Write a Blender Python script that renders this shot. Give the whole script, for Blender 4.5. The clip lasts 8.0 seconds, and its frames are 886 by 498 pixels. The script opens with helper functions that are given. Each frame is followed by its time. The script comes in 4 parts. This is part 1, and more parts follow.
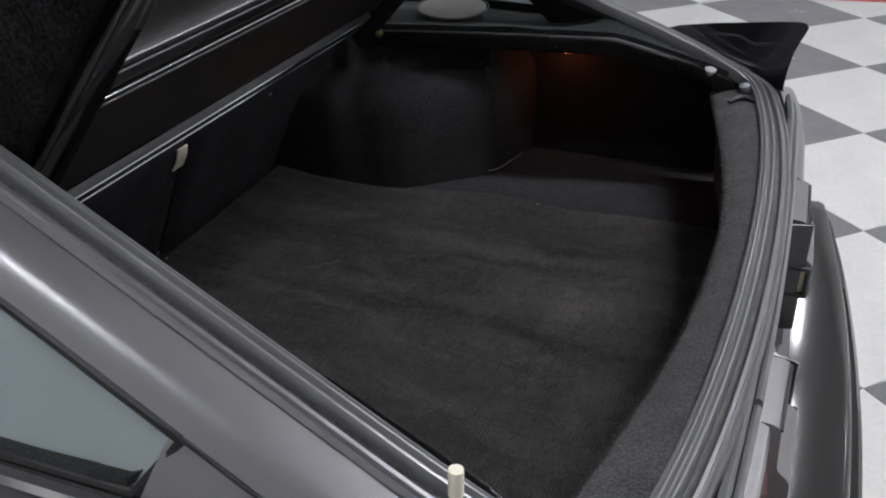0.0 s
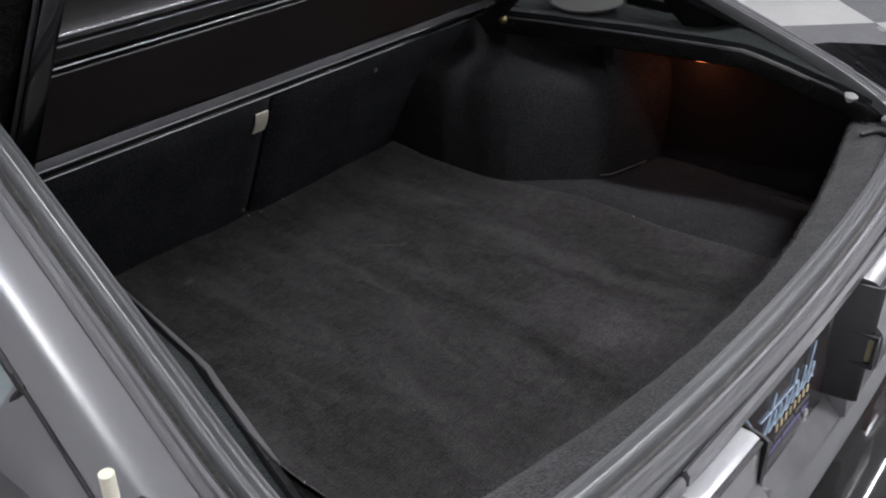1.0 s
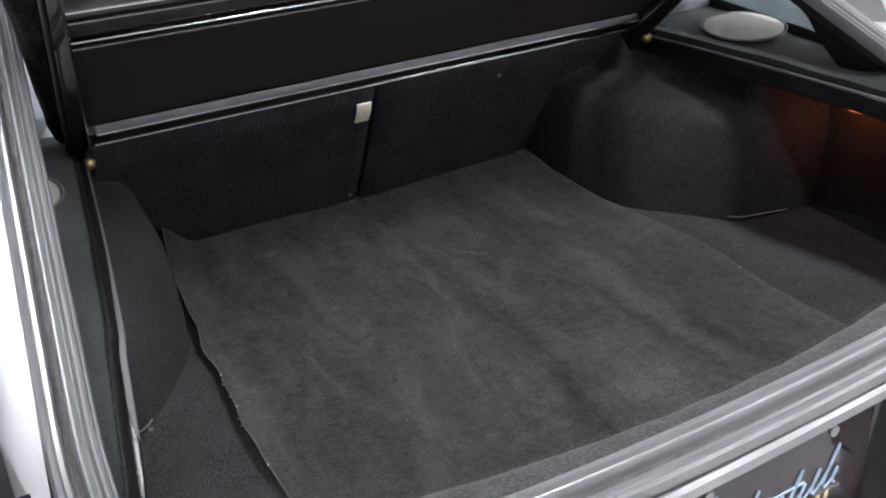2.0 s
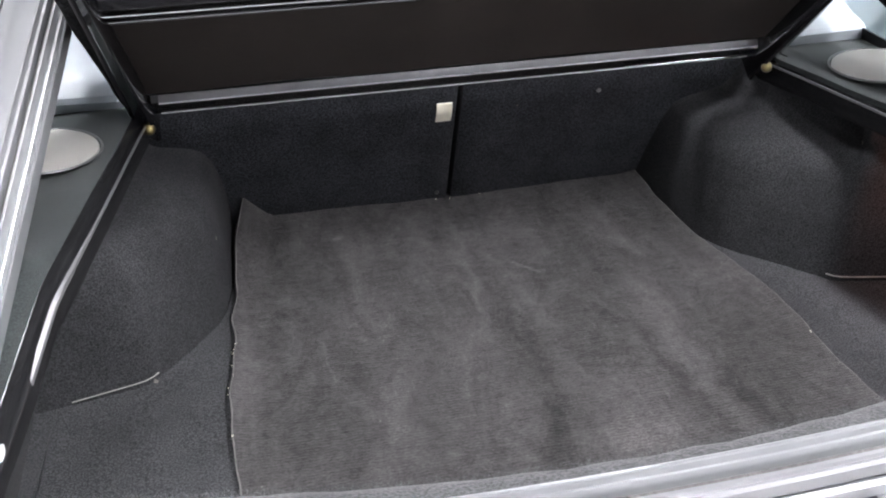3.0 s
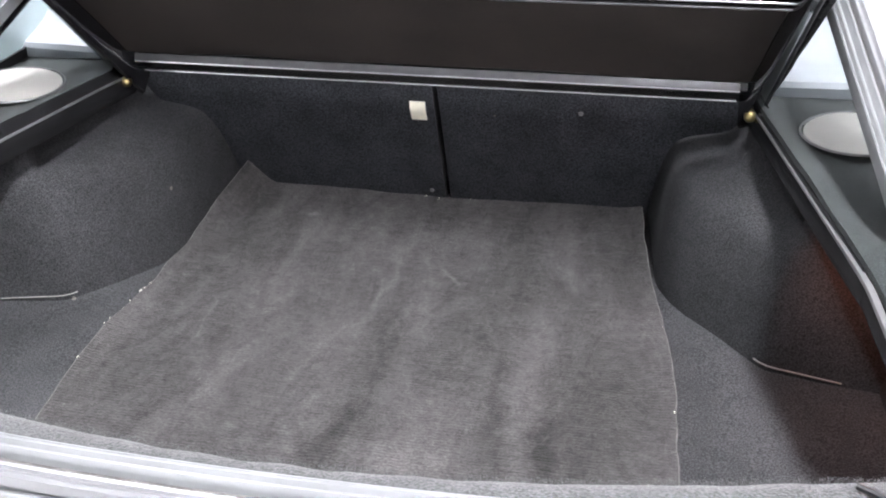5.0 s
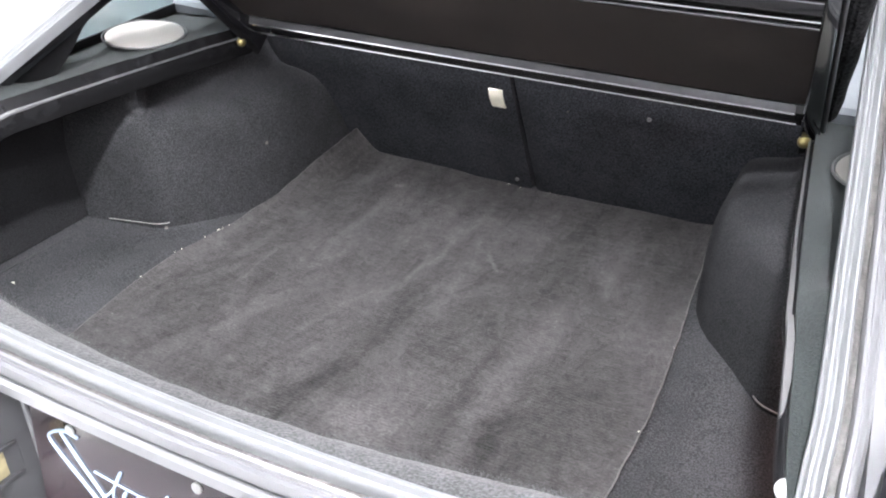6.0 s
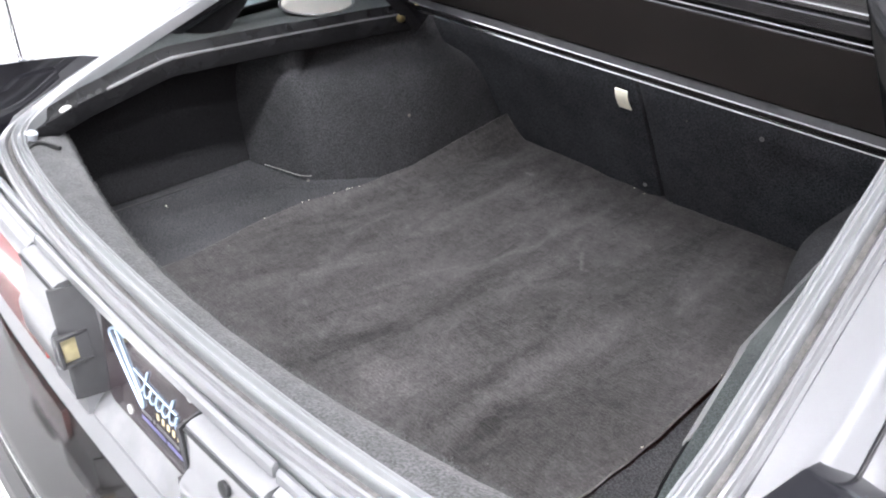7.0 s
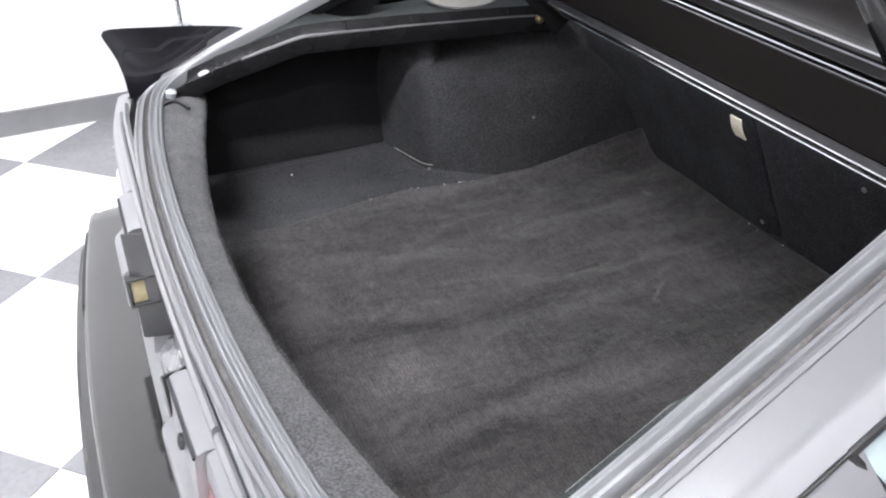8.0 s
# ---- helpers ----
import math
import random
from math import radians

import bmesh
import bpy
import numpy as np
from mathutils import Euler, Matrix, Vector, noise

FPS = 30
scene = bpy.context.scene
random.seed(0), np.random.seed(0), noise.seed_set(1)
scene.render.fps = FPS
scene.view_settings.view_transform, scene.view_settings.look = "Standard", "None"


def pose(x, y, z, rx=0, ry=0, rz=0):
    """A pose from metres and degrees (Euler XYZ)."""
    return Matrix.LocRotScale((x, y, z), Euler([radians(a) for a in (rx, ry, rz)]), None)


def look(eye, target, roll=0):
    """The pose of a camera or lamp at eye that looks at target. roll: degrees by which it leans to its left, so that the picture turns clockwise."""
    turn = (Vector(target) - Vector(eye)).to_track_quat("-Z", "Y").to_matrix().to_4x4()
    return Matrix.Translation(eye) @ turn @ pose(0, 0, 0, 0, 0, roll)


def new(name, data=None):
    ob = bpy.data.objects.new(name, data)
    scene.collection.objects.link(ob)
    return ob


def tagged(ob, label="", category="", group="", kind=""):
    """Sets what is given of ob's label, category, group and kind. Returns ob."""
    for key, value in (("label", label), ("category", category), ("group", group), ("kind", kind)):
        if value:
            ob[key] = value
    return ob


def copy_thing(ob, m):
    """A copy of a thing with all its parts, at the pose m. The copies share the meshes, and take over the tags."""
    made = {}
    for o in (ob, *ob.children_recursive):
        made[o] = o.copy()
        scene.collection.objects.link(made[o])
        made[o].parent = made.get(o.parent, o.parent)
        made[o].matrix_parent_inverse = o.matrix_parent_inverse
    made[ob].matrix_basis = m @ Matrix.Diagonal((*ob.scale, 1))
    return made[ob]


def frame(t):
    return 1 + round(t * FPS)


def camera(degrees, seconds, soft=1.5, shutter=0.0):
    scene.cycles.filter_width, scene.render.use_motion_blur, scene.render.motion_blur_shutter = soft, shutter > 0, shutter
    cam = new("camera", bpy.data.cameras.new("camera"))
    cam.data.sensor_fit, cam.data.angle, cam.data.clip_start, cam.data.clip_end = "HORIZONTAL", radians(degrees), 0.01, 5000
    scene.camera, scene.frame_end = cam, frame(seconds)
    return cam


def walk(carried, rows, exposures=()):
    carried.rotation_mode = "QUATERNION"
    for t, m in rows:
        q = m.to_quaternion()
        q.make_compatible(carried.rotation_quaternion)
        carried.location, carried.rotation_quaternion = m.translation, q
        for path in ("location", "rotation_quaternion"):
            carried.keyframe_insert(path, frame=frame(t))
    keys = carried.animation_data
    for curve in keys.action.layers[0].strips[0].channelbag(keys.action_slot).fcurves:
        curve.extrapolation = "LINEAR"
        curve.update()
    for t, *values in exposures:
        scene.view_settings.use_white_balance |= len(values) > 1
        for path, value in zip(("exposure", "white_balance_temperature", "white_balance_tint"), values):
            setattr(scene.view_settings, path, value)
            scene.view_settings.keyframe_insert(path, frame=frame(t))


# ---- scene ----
cam = camera(49.8, 8.0, soft=2.05)
PATH = [
    (0.0, (-1.1156, -0.4698, 1.4423), (0.1871, 0.0356, 0.6628), -0.25),
    (0.5, (-1.0315, -0.6026, 1.4409), (0.1693, 0.0944, 0.6456), -0.32),
    (1.0, (-0.9193, -0.7217, 1.4472), (0.1484, 0.1520, 0.6369), -0.23),
    (1.5, (-0.7955, -0.8256, 1.4546), (0.1073, 0.2138, 0.6393), -0.20),
    (3.0, (-0.3498, -1.0081, 1.4564), (-0.0421, 0.3319, 0.6380), -0.80),
    (3.5, (-0.1909, -1.0295, 1.4578), (-0.0572, 0.3389, 0.6396), -0.94),
    (4.0, (-0.0281, -1.0321, 1.4593), (0.0095, 0.3436, 0.6432), -1.08),
    (5.5, (0.4683, -0.9900, 1.4586), (-0.0236, 0.2915, 0.6365), -1.59),
    (6.0, (0.6384, -0.9348, 1.4594), (-0.0628, 0.2449, 0.6368), -1.94),
    (6.5, (0.7867, -0.8662, 1.4577), (-0.1053, 0.1785, 0.6373), -1.98),
    (7.0, (0.8966, -0.7829, 1.4567), (-0.1623, 0.0953, 0.6397), -2.28),
    (7.5, (0.9775, -0.6718, 1.4588), (-0.2078, 0.0279, 0.6430), -2.29),
    (8.0, (1.0361, -0.5466, 1.4592), (-0.2398, -0.0293, 0.6441), -2.24),
]
EXPOSURES = [(0.0, -0.22), (0.5, -0.22), (1.0, 0.12), (1.5, 0.5), (2.2, 1.18), (3.0, 1.85), (3.5, 2.2), (4.0, 2.39), (5.5, 2.45), (6.5, 2.34), (7.0, 2.13), (7.5, 1.86), (8.0, 1.58)]
walk(cam, [(t, look(eye, target, roll)) for t, eye, target, roll in PATH], EXPOSURES)

# ---- light ----
LAMP = 2.6
world = bpy.data.worlds.new("showroom_air")
scene.world = world
world.use_nodes = True
world.node_tree.nodes["Background"].inputs[0].default_value = (0.8, 0.9, 1.0, 1)
world.node_tree.nodes["Background"].inputs[1].default_value = 0.05


# ---- materials ----
def mat(name, base, rough=0.6, metal=0.0, spec=0.5, coat=0.0, coat_rough=0.05, sheen=0.0, grain=0.0, grain_scale=800.0,
        blotch=0.0, blotch_scale=6.0, stretch=(1, 1, 1), second=None, grain_col=0.0, emit=0.0, rough_var=0.0, specks=0.0):
    """A procedural surface: base colour, blotches at one scale, fine grain with relief at another."""
    m = bpy.data.materials.new(name)
    m.use_nodes = True
    nt = m.node_tree
    b = nt.nodes["Principled BSDF"]
    b.inputs["Base Color"].default_value = (*base, 1)
    b.inputs["Roughness"].default_value = rough
    b.inputs["Metallic"].default_value = metal
    b.inputs["Specular IOR Level"].default_value = spec
    b.inputs["Coat Weight"].default_value = coat
    b.inputs["Coat Roughness"].default_value = coat_rough
    b.inputs["Sheen Weight"].default_value = sheen
    b.inputs["Sheen Roughness"].default_value = 0.5
    tc = nt.nodes.new("ShaderNodeTexCoord")
    mp = nt.nodes.new("ShaderNodeMapping")
    mp.inputs["Scale"].default_value = stretch
    nt.links.new(tc.outputs["Object"], mp.inputs["Vector"])
    colour = None
    if blotch:
        n = nt.nodes.new("ShaderNodeTexNoise")
        n.inputs["Scale"].default_value = blotch_scale
        n.inputs["Detail"].default_value = 6
        n.inputs["Roughness"].default_value = 0.6
        nt.links.new(mp.outputs["Vector"], n.inputs["Vector"])
        r = nt.nodes.new("ShaderNodeMapRange")
        r.inputs["From Min"].default_value, r.inputs["From Max"].default_value = 0.32, 0.68
        nt.links.new(n.outputs["Fac"], r.inputs["Value"])
        mix = nt.nodes.new("ShaderNodeMix")
        mix.data_type = "RGBA"
        hi = second or tuple(min(1, c * (1 + blotch)) for c in base)
        lo = tuple(c * (1 - blotch * 0.6) for c in base) if not second else base
        mix.inputs["A"].default_value, mix.inputs["B"].default_value = (*lo, 1), (*hi, 1)
        nt.links.new(r.outputs["Result"], mix.inputs["Factor"])
        colour = mix.outputs["Result"]
        if rough_var:
            rr = nt.nodes.new("ShaderNodeMapRange")
            rr.inputs["To Min"].default_value, rr.inputs["To Max"].default_value = max(0.02, rough - rough_var), rough + rough_var
            nt.links.new(n.outputs["Fac"], rr.inputs["Value"])
            nt.links.new(rr.outputs["Result"], b.inputs["Roughness"])
    if grain or grain_col:
        g = nt.nodes.new("ShaderNodeTexNoise")
        g.inputs["Scale"].default_value = grain_scale
        g.inputs["Detail"].default_value = 3
        nt.links.new(tc.outputs["Object"], g.inputs["Vector"])
        if grain:
            bump = nt.nodes.new("ShaderNodeBump")
            bump.inputs["Strength"].default_value = grain
            bump.inputs["Distance"].default_value = 0.002
            nt.links.new(g.outputs["Fac"], bump.inputs["Height"])
            nt.links.new(bump.outputs["Normal"], b.inputs["Normal"])
        if grain_col:
            r2 = nt.nodes.new("ShaderNodeMapRange")
            r2.inputs["From Min"].default_value, r2.inputs["From Max"].default_value = 0.36, 0.64
            r2.inputs["To Min"].default_value, r2.inputs["To Max"].default_value = 1 - grain_col, 1 + grain_col
            nt.links.new(g.outputs["Fac"], r2.inputs["Value"])
            mul = nt.nodes.new("ShaderNodeMix")
            mul.data_type, mul.blend_type = "RGBA", "MULTIPLY"
            mul.inputs["Factor"].default_value = 1
            if colour:
                nt.links.new(colour, mul.inputs["A"])
            else:
                mul.inputs["A"].default_value = (*base, 1)
            nt.links.new(r2.outputs["Result"], mul.inputs["B"])
            colour = mul.outputs["Result"]
    if specks:
        cells = nt.nodes.new("ShaderNodeTexVoronoi")
        cells.inputs["Scale"].default_value = specks
        nt.links.new(tc.outputs["Object"], cells.inputs["Vector"])
        less = nt.nodes.new("ShaderNodeMath")
        less.operation = "LESS_THAN"
        less.inputs[1].default_value = 0.03
        nt.links.new(cells.outputs["Distance"], less.inputs[0])
        dust = nt.nodes.new("ShaderNodeMix")
        dust.data_type = "RGBA"
        dust.inputs["A"].default_value = (*base, 1)
        dust.inputs["B"].default_value = (0.12, 0.11, 0.10, 1)
        nt.links.new(less.outputs["Value"], dust.inputs["Factor"])
        if colour:
            nt.links.new(colour, dust.inputs["A"])
        colour = dust.outputs["Result"]
    if colour:
        nt.links.new(colour, b.inputs["Base Color"])
    if emit:
        b.inputs["Emission Color"].default_value = (*base, 1)
        b.inputs["Emission Strength"].default_value = emit
    return m




def pile_material():
    """Brushed mat pile: streaks of nap, mottling, fine ribs and specks of lint."""
    m = bpy.data.materials.new("mat_pile")
    m.use_nodes = True
    nt = m.node_tree
    b = nt.nodes["Principled BSDF"]
    b.inputs["Roughness"].default_value, b.inputs["Specular IOR Level"].default_value = 0.95, 0.1
    b.inputs["Sheen Weight"].default_value, b.inputs["Sheen Roughness"].default_value = 0.04, 0.5
    tc = nt.nodes.new("ShaderNodeTexCoord")

    def layer(scale, detail, rough, stretch, warp=0.0):
        mp = nt.nodes.new("ShaderNodeMapping")
        mp.inputs["Scale"].default_value = stretch
        nt.links.new(tc.outputs["Object"], mp.inputs["Vector"])
        n = nt.nodes.new("ShaderNodeTexNoise")
        n.inputs["Scale"].default_value, n.inputs["Detail"].default_value = scale, detail
        n.inputs["Roughness"].default_value, n.inputs["Distortion"].default_value = rough, warp
        nt.links.new(mp.outputs["Vector"], n.inputs["Vector"])
        return n.outputs["Fac"]

    def calc(op, a, c):
        q = nt.nodes.new("ShaderNodeMath")
        q.operation = op
        for k, v in enumerate((a, c)):
            if isinstance(v, (int, float)):
                q.inputs[k].default_value = v
            else:
                nt.links.new(v, q.inputs[k])
        return q.outputs["Value"]

    def span(value, lo, hi, out):
        r = nt.nodes.new("ShaderNodeMapRange")
        r.interpolation_type = "SMOOTHSTEP"
        r.inputs["From Min"].default_value, r.inputs["From Max"].default_value, r.inputs["To Max"].default_value = lo, hi, out
        nt.links.new(value, r.inputs["Value"])
        return r.outputs["Result"]

    # the place on the mat, its edges frayed by noise so that no mark ends in a clean line
    stir = nt.nodes.new("ShaderNodeTexNoise")
    stir.inputs["Scale"].default_value, stir.inputs["Detail"].default_value = 9, 5
    nt.links.new(tc.outputs["Object"], stir.inputs["Vector"])
    sub = nt.nodes.new("ShaderNodeVectorMath")
    sub.operation = "MULTIPLY_ADD"
    sub.inputs[1].default_value = (0.09, 0.09, 0)
    nt.links.new(stir.outputs["Color"], sub.inputs[0])
    nt.links.new(tc.outputs["Object"], sub.inputs[2])

    def mark(x, y, half_x, half_y, turn, out):
        """A lighter or darker patch of the nap: an ellipse that fades outwards."""
        mp = nt.nodes.new("ShaderNodeMapping")
        mp.vector_type = "TEXTURE"
        mp.inputs["Location"].default_value = (x + 0.045, y + 0.045, 0)
        mp.inputs["Rotation"].default_value = (0, 0, radians(turn))
        mp.inputs["Scale"].default_value = (half_x, half_y, 1000)
        nt.links.new(sub.outputs["Vector"], mp.inputs["Vector"])
        ln = nt.nodes.new("ShaderNodeVectorMath")
        ln.operation = "LENGTH"
        nt.links.new(mp.outputs["Vector"], ln.inputs[0])
        return span(ln.outputs["Value"], 1.0, 0.0, out)

    bands = calc("MULTIPLY", layer(2.1, 4, 0.55, (4.2, 0.7, 1), 0.7), 0.31)
    clouds = calc("MULTIPLY", layer(7.5, 9, 0.76, (1.6, 0.75, 1), 0.9), 0.42)
    tufts = calc("MULTIPLY", layer(55, 6, 0.8, (1.0, 1.0, 1), 0.5), 0.26)
    combed = calc("MULTIPLY", layer(120, 4, 0.65, (0.3, 1.5, 1), 0.6), 0.15)
    total = calc("ADD", calc("ADD", bands, clouds), calc("ADD", tufts, combed))
    # brushed strips, scuffs and creases of this mat; negative values are faint darker bands
    for m_ in ((0.205, -0.10, 0.035, 0.36, 3, 0.085), (0.065, -0.21, 0.10, 0.07, 0, 0.11), (-0.04, 0.12, 0.012, 0.28, 0, 0.055), (-0.225, 0.368, 0.022, 0.009, 10, 0.16),
               (0.06, 0.20, 0.055, 0.006, -28, 0.11), (-0.279, 0.03, 0.005, 0.16, 0, 0.06), (-0.21, -0.16, 0.05, 0.22, 0, 0.05), (0.33, -0.20, 0.05, 0.22, 0, 0.04),
               (0.12, 0.04, 0.07, 0.26, 0, -0.015), (0.14, -0.25, 0.035, 0.09, -8, -0.015), (-0.13, 0.05, 0.05, 0.30, 0, -0.015), (0.28, 0.10, 0.03, 0.20, 5, -0.02)):
        total = calc("ADD", total, mark(*m_))
    ramp = nt.nodes.new("ShaderNodeMapRange")
    ramp.inputs["From Min"].default_value, ramp.inputs["From Max"].default_value = 0.47, 0.80
    nt.links.new(total, ramp.inputs["Value"])
    mix = nt.nodes.new("ShaderNodeMix")
    mix.data_type = "RGBA"
    mix.inputs["A"].default_value, mix.inputs["B"].default_value = (0.018, 0.0168, 0.0169, 1), (0.099, 0.093, 0.093, 1)
    nt.links.new(ramp.outputs["Result"], mix.inputs["Factor"])
    fine = layer(420, 4, 0.7, (0.6, 1.3, 1))
    wave = nt.nodes.new("ShaderNodeTexWave")
    wave.bands_direction = "Y"
    wave.inputs["Scale"].default_value, wave.inputs["Distortion"].default_value, wave.inputs["Detail"].default_value = 62.0, 3.5, 3
    nt.links.new(tc.outputs["Object"], wave.inputs["Vector"])
    tone = calc("ADD", calc("MULTIPLY", fine, 2.5), calc("ADD", calc("MULTIPLY", wave.outputs["Fac"], 0.13), -0.315))
    mul = nt.nodes.new("ShaderNodeMix")
    mul.data_type, mul.blend_type = "RGBA", "MULTIPLY"
    mul.inputs["Factor"].default_value = 1
    nt.links.new(mix.outputs["Result"], mul.inputs["A"])
    nt.links.new(tone, mul.inputs["B"])
    cells = nt.nodes.new("ShaderNodeTexVoronoi")
    cells.inputs["Scale"].default_value = 16
    nt.links.new(tc.outputs["Object"], cells.inputs["Vector"])
    speck = calc("LESS_THAN", cells.outputs["Distance"], 0.024)
    lint = nt.nodes.new("ShaderNodeMix")
    lint.data_type = "RGBA"
    lint.inputs["B"].default_value = (0.13, 0.125, 0.12, 1)
    nt.links.new(calc("MULTIPLY", speck, 0.6), lint.inputs["Factor"])
    nt.links.new(mul.outputs["Result"], lint.inputs["A"])
    nt.links.new(lint.outputs["Result"], b.inputs["Base Color"])
    bump = nt.nodes.new("ShaderNodeBump")
    bump.inputs["Strength"].default_value, bump.inputs["Distance"].default_value = 0.85, 0.0026
    nt.links.new(calc("ADD", calc("ADD", fine, calc("MULTIPLY", layer(60, 5, 0.7, (1, 1, 1)), 0.8)), calc("MULTIPLY", wave.outputs["Fac"], 0.2)), bump.inputs["Height"])
    nt.links.new(bump.outputs["Normal"], b.inputs["Normal"])
    return m


M_MAT = pile_material()
M_CARPET = mat("boot_carpet", (0.033, 0.033, 0.035), 0.95, spec=0.1, sheen=0.0, grain=0.25, grain_scale=480, blotch=0.25, blotch_scale=9, grain_col=0.5, specks=9)
# boot carpet darkened: the shade on the arch's sides is put in its colour
M_ARCH = mat("arch_carpet_shaded", (0.028, 0.028, 0.0299), 0.95, spec=0.1, sheen=0.0, grain=0.25, grain_scale=480, blotch=0.25, blotch_scale=9, grain_col=0.5, specks=9)
M_SEATFELT = mat("seat_felt", (0.0235, 0.0247, 0.029), 0.95, spec=0.1, sheen=0.03, grain=0.9, grain_scale=400, blotch=0.35, blotch_scale=14, grain_col=0.65, specks=13)
M_LIP = mat("sill_carpet", (0.058, 0.058, 0.06), 0.95, spec=0.1, sheen=0.12, grain=1.0, grain_scale=330, blotch=0.3, blotch_scale=30, grain_col=0.4, specks=24)
M_SHELF = mat("shelf_felt", (0.0195, 0.0235, 0.0235), 0.74, spec=0.22, sheen=0.1, grain=0.8, grain_scale=550, blotch=0.3, blotch_scale=14, grain_col=0.5)
M_RUBBER = mat("seal_rubber", (0.145, 0.148, 0.154), 0.33, spec=0.85, coat=0.35, coat_rough=0.22, grain=0.02, grain_scale=300, blotch=0.1, blotch_scale=18)
M_DARKRUB = mat("dark_rubber", (0.012, 0.012, 0.013), 0.5, blotch=0.5, blotch_scale=30)
M_GUTTER = mat("gutter_paint", (0.055, 0.052, 0.05), 0.5, blotch=0.6, blotch_scale=45, grain_col=0.3, grain_scale=300, specks=60)
M_PAINT = mat("grey_paint", (0.165, 0.165, 0.173), 0.36, metal=0.3, coat=1.0, coat_rough=0.26, blotch=0.06, blotch_scale=3, grain_col=0.05, grain_scale=2500)
M_BLACKPAINT = mat("black_paint", (0.012, 0.012, 0.015), 0.18, coat=1.0, coat_rough=0.08, blotch=0.4, blotch_scale=5)
M_BUMPER = mat("bumper_plastic", (0.012, 0.011, 0.011), 0.4, spec=0.15, coat=1.0, coat_rough=0.08, blotch=0.3, blotch_scale=4)
M_BUMPER.node_tree.nodes["Principled BSDF"].inputs["Coat IOR"].default_value = 1.9
M_BOARD = mat("cover_board", (0.034, 0.0275, 0.0248), 0.40, spec=0.6, grain=0.3, grain_scale=700, blotch=0.5, blotch_scale=11, rough_var=0.1, grain_col=0.3, specks=11)
M_FRAME = mat("cover_frame", (0.006, 0.006, 0.007), 0.16, spec=0.5, coat=0.6, blotch=0.3, blotch_scale=20)
M_ALU = mat("strip_metal", (0.72, 0.72, 0.73), 0.2, metal=0.95, blotch=0.08, blotch_scale=8)
M_SATIN = mat("satin_grey", (0.15, 0.147, 0.15), 0.42, metal=0.4, blotch=0.08, blotch_scale=8)
M_BRASS = mat("brass", (0.42, 0.34, 0.16), 0.3, metal=1.0, blotch=0.3, blotch_scale=60)
M_TAG = mat("cream_tab", (0.84, 0.80, 0.66), 0.6, blotch=0.12, blotch_scale=60)
M_GRILLE = mat("speaker_mesh", (0.44, 0.42, 0.39), 0.55, metal=0.2, grain=0.7, grain_scale=900, blotch=0.08, blotch_scale=12)
M_BEAD = mat("rail_bead_metal", (0.88, 0.88, 0.89), 0.13, metal=1.0, blotch=0.1, blotch_scale=10)
M_LEDGE = mat("ledge_grey", (0.2, 0.2, 0.207), 0.24, metal=0.4, coat=1.0, coat_rough=0.1, blotch=0.25, blotch_scale=14, rough_var=0.08)
M_RAILFACE = mat("rail_face_satin", (0.115, 0.113, 0.119), 0.42, metal=0.85, blotch=0.2, blotch_scale=25)
M_BLACKFELT = mat("black_felt", (0.015, 0.015, 0.016), 0.95, spec=0.08, grain=1.0, grain_scale=260, blotch=0.6, blotch_scale=30, grain_col=0.6, specks=22)
M_GAP = mat("rib_gap", (0.006, 0.006, 0.006), 0.6, spec=0.2, blotch=0.3, blotch_scale=10)
M_BAND = mat("rib_band", (0.27, 0.267, 0.277), 0.15, metal=0.9, blotch=0.06, blotch_scale=8)
M_VINYL = mat("rail_vinyl", (0.011, 0.011, 0.012), 0.24, spec=0.42, grain=0.15, grain_scale=500, blotch=0.3, blotch_scale=18)
M_GARNISH = mat("garnish_paint", (0.31, 0.31, 0.32), 0.34, metal=0.7, coat=0.7, coat_rough=0.14, blotch=0.08, blotch_scale=6)
M_CHEEK = mat("cheek_plastic", (0.03, 0.03, 0.032), 0.34, spec=0.4, coat=0.7, coat_rough=0.16, blotch=0.25, blotch_scale=25)
M_BUFFER = mat("white_buffer", (0.42, 0.42, 0.41), 0.45, blotch=0.1, blotch_scale=60)
M_CHROME = mat("chrome", (0.62, 0.62, 0.63), 0.12, metal=1.0, blotch=0.1, blotch_scale=30)
M_TRIM = mat("grey_trim", (0.3, 0.32, 0.34), 0.4, blotch=0.1, blotch_scale=8)
M_PIPE = mat("pale_piping", (0.22, 0.215, 0.205), 0.7, blotch=0.3, blotch_scale=60)
M_EDGE = mat("backing_edge", (0.075, 0.07, 0.068), 0.9, blotch=0.6, blotch_scale=40)
M_PLATE = mat("plate_face", (0.03, 0.02, 0.024), 0.18, coat=0.6, blotch=0.25, blotch_scale=12)
M_SCRIPT = mat("script_blue", (0.36, 0.46, 0.58), 0.4, blotch=0.2, blotch_scale=40)
M_GOLD = mat("script_gold", (0.62, 0.52, 0.3), 0.4)
M_VIOLET = mat("bar_violet", (0.13, 0.12, 0.26), 0.4)
M_LENS = mat("lamp_lens", (0.33, 0.285, 0.165), 0.3, coat=0.4, blotch=0.2, blotch_scale=80)
M_TAIL = mat("tail_red", (0.36, 0.08, 0.075), 0.16, coat=1.0, blotch=0.2, blotch_scale=20)
M_AMBER = mat("amber_lens", (0.4, 0.05, 0.015), 0.4, emit=0.006)
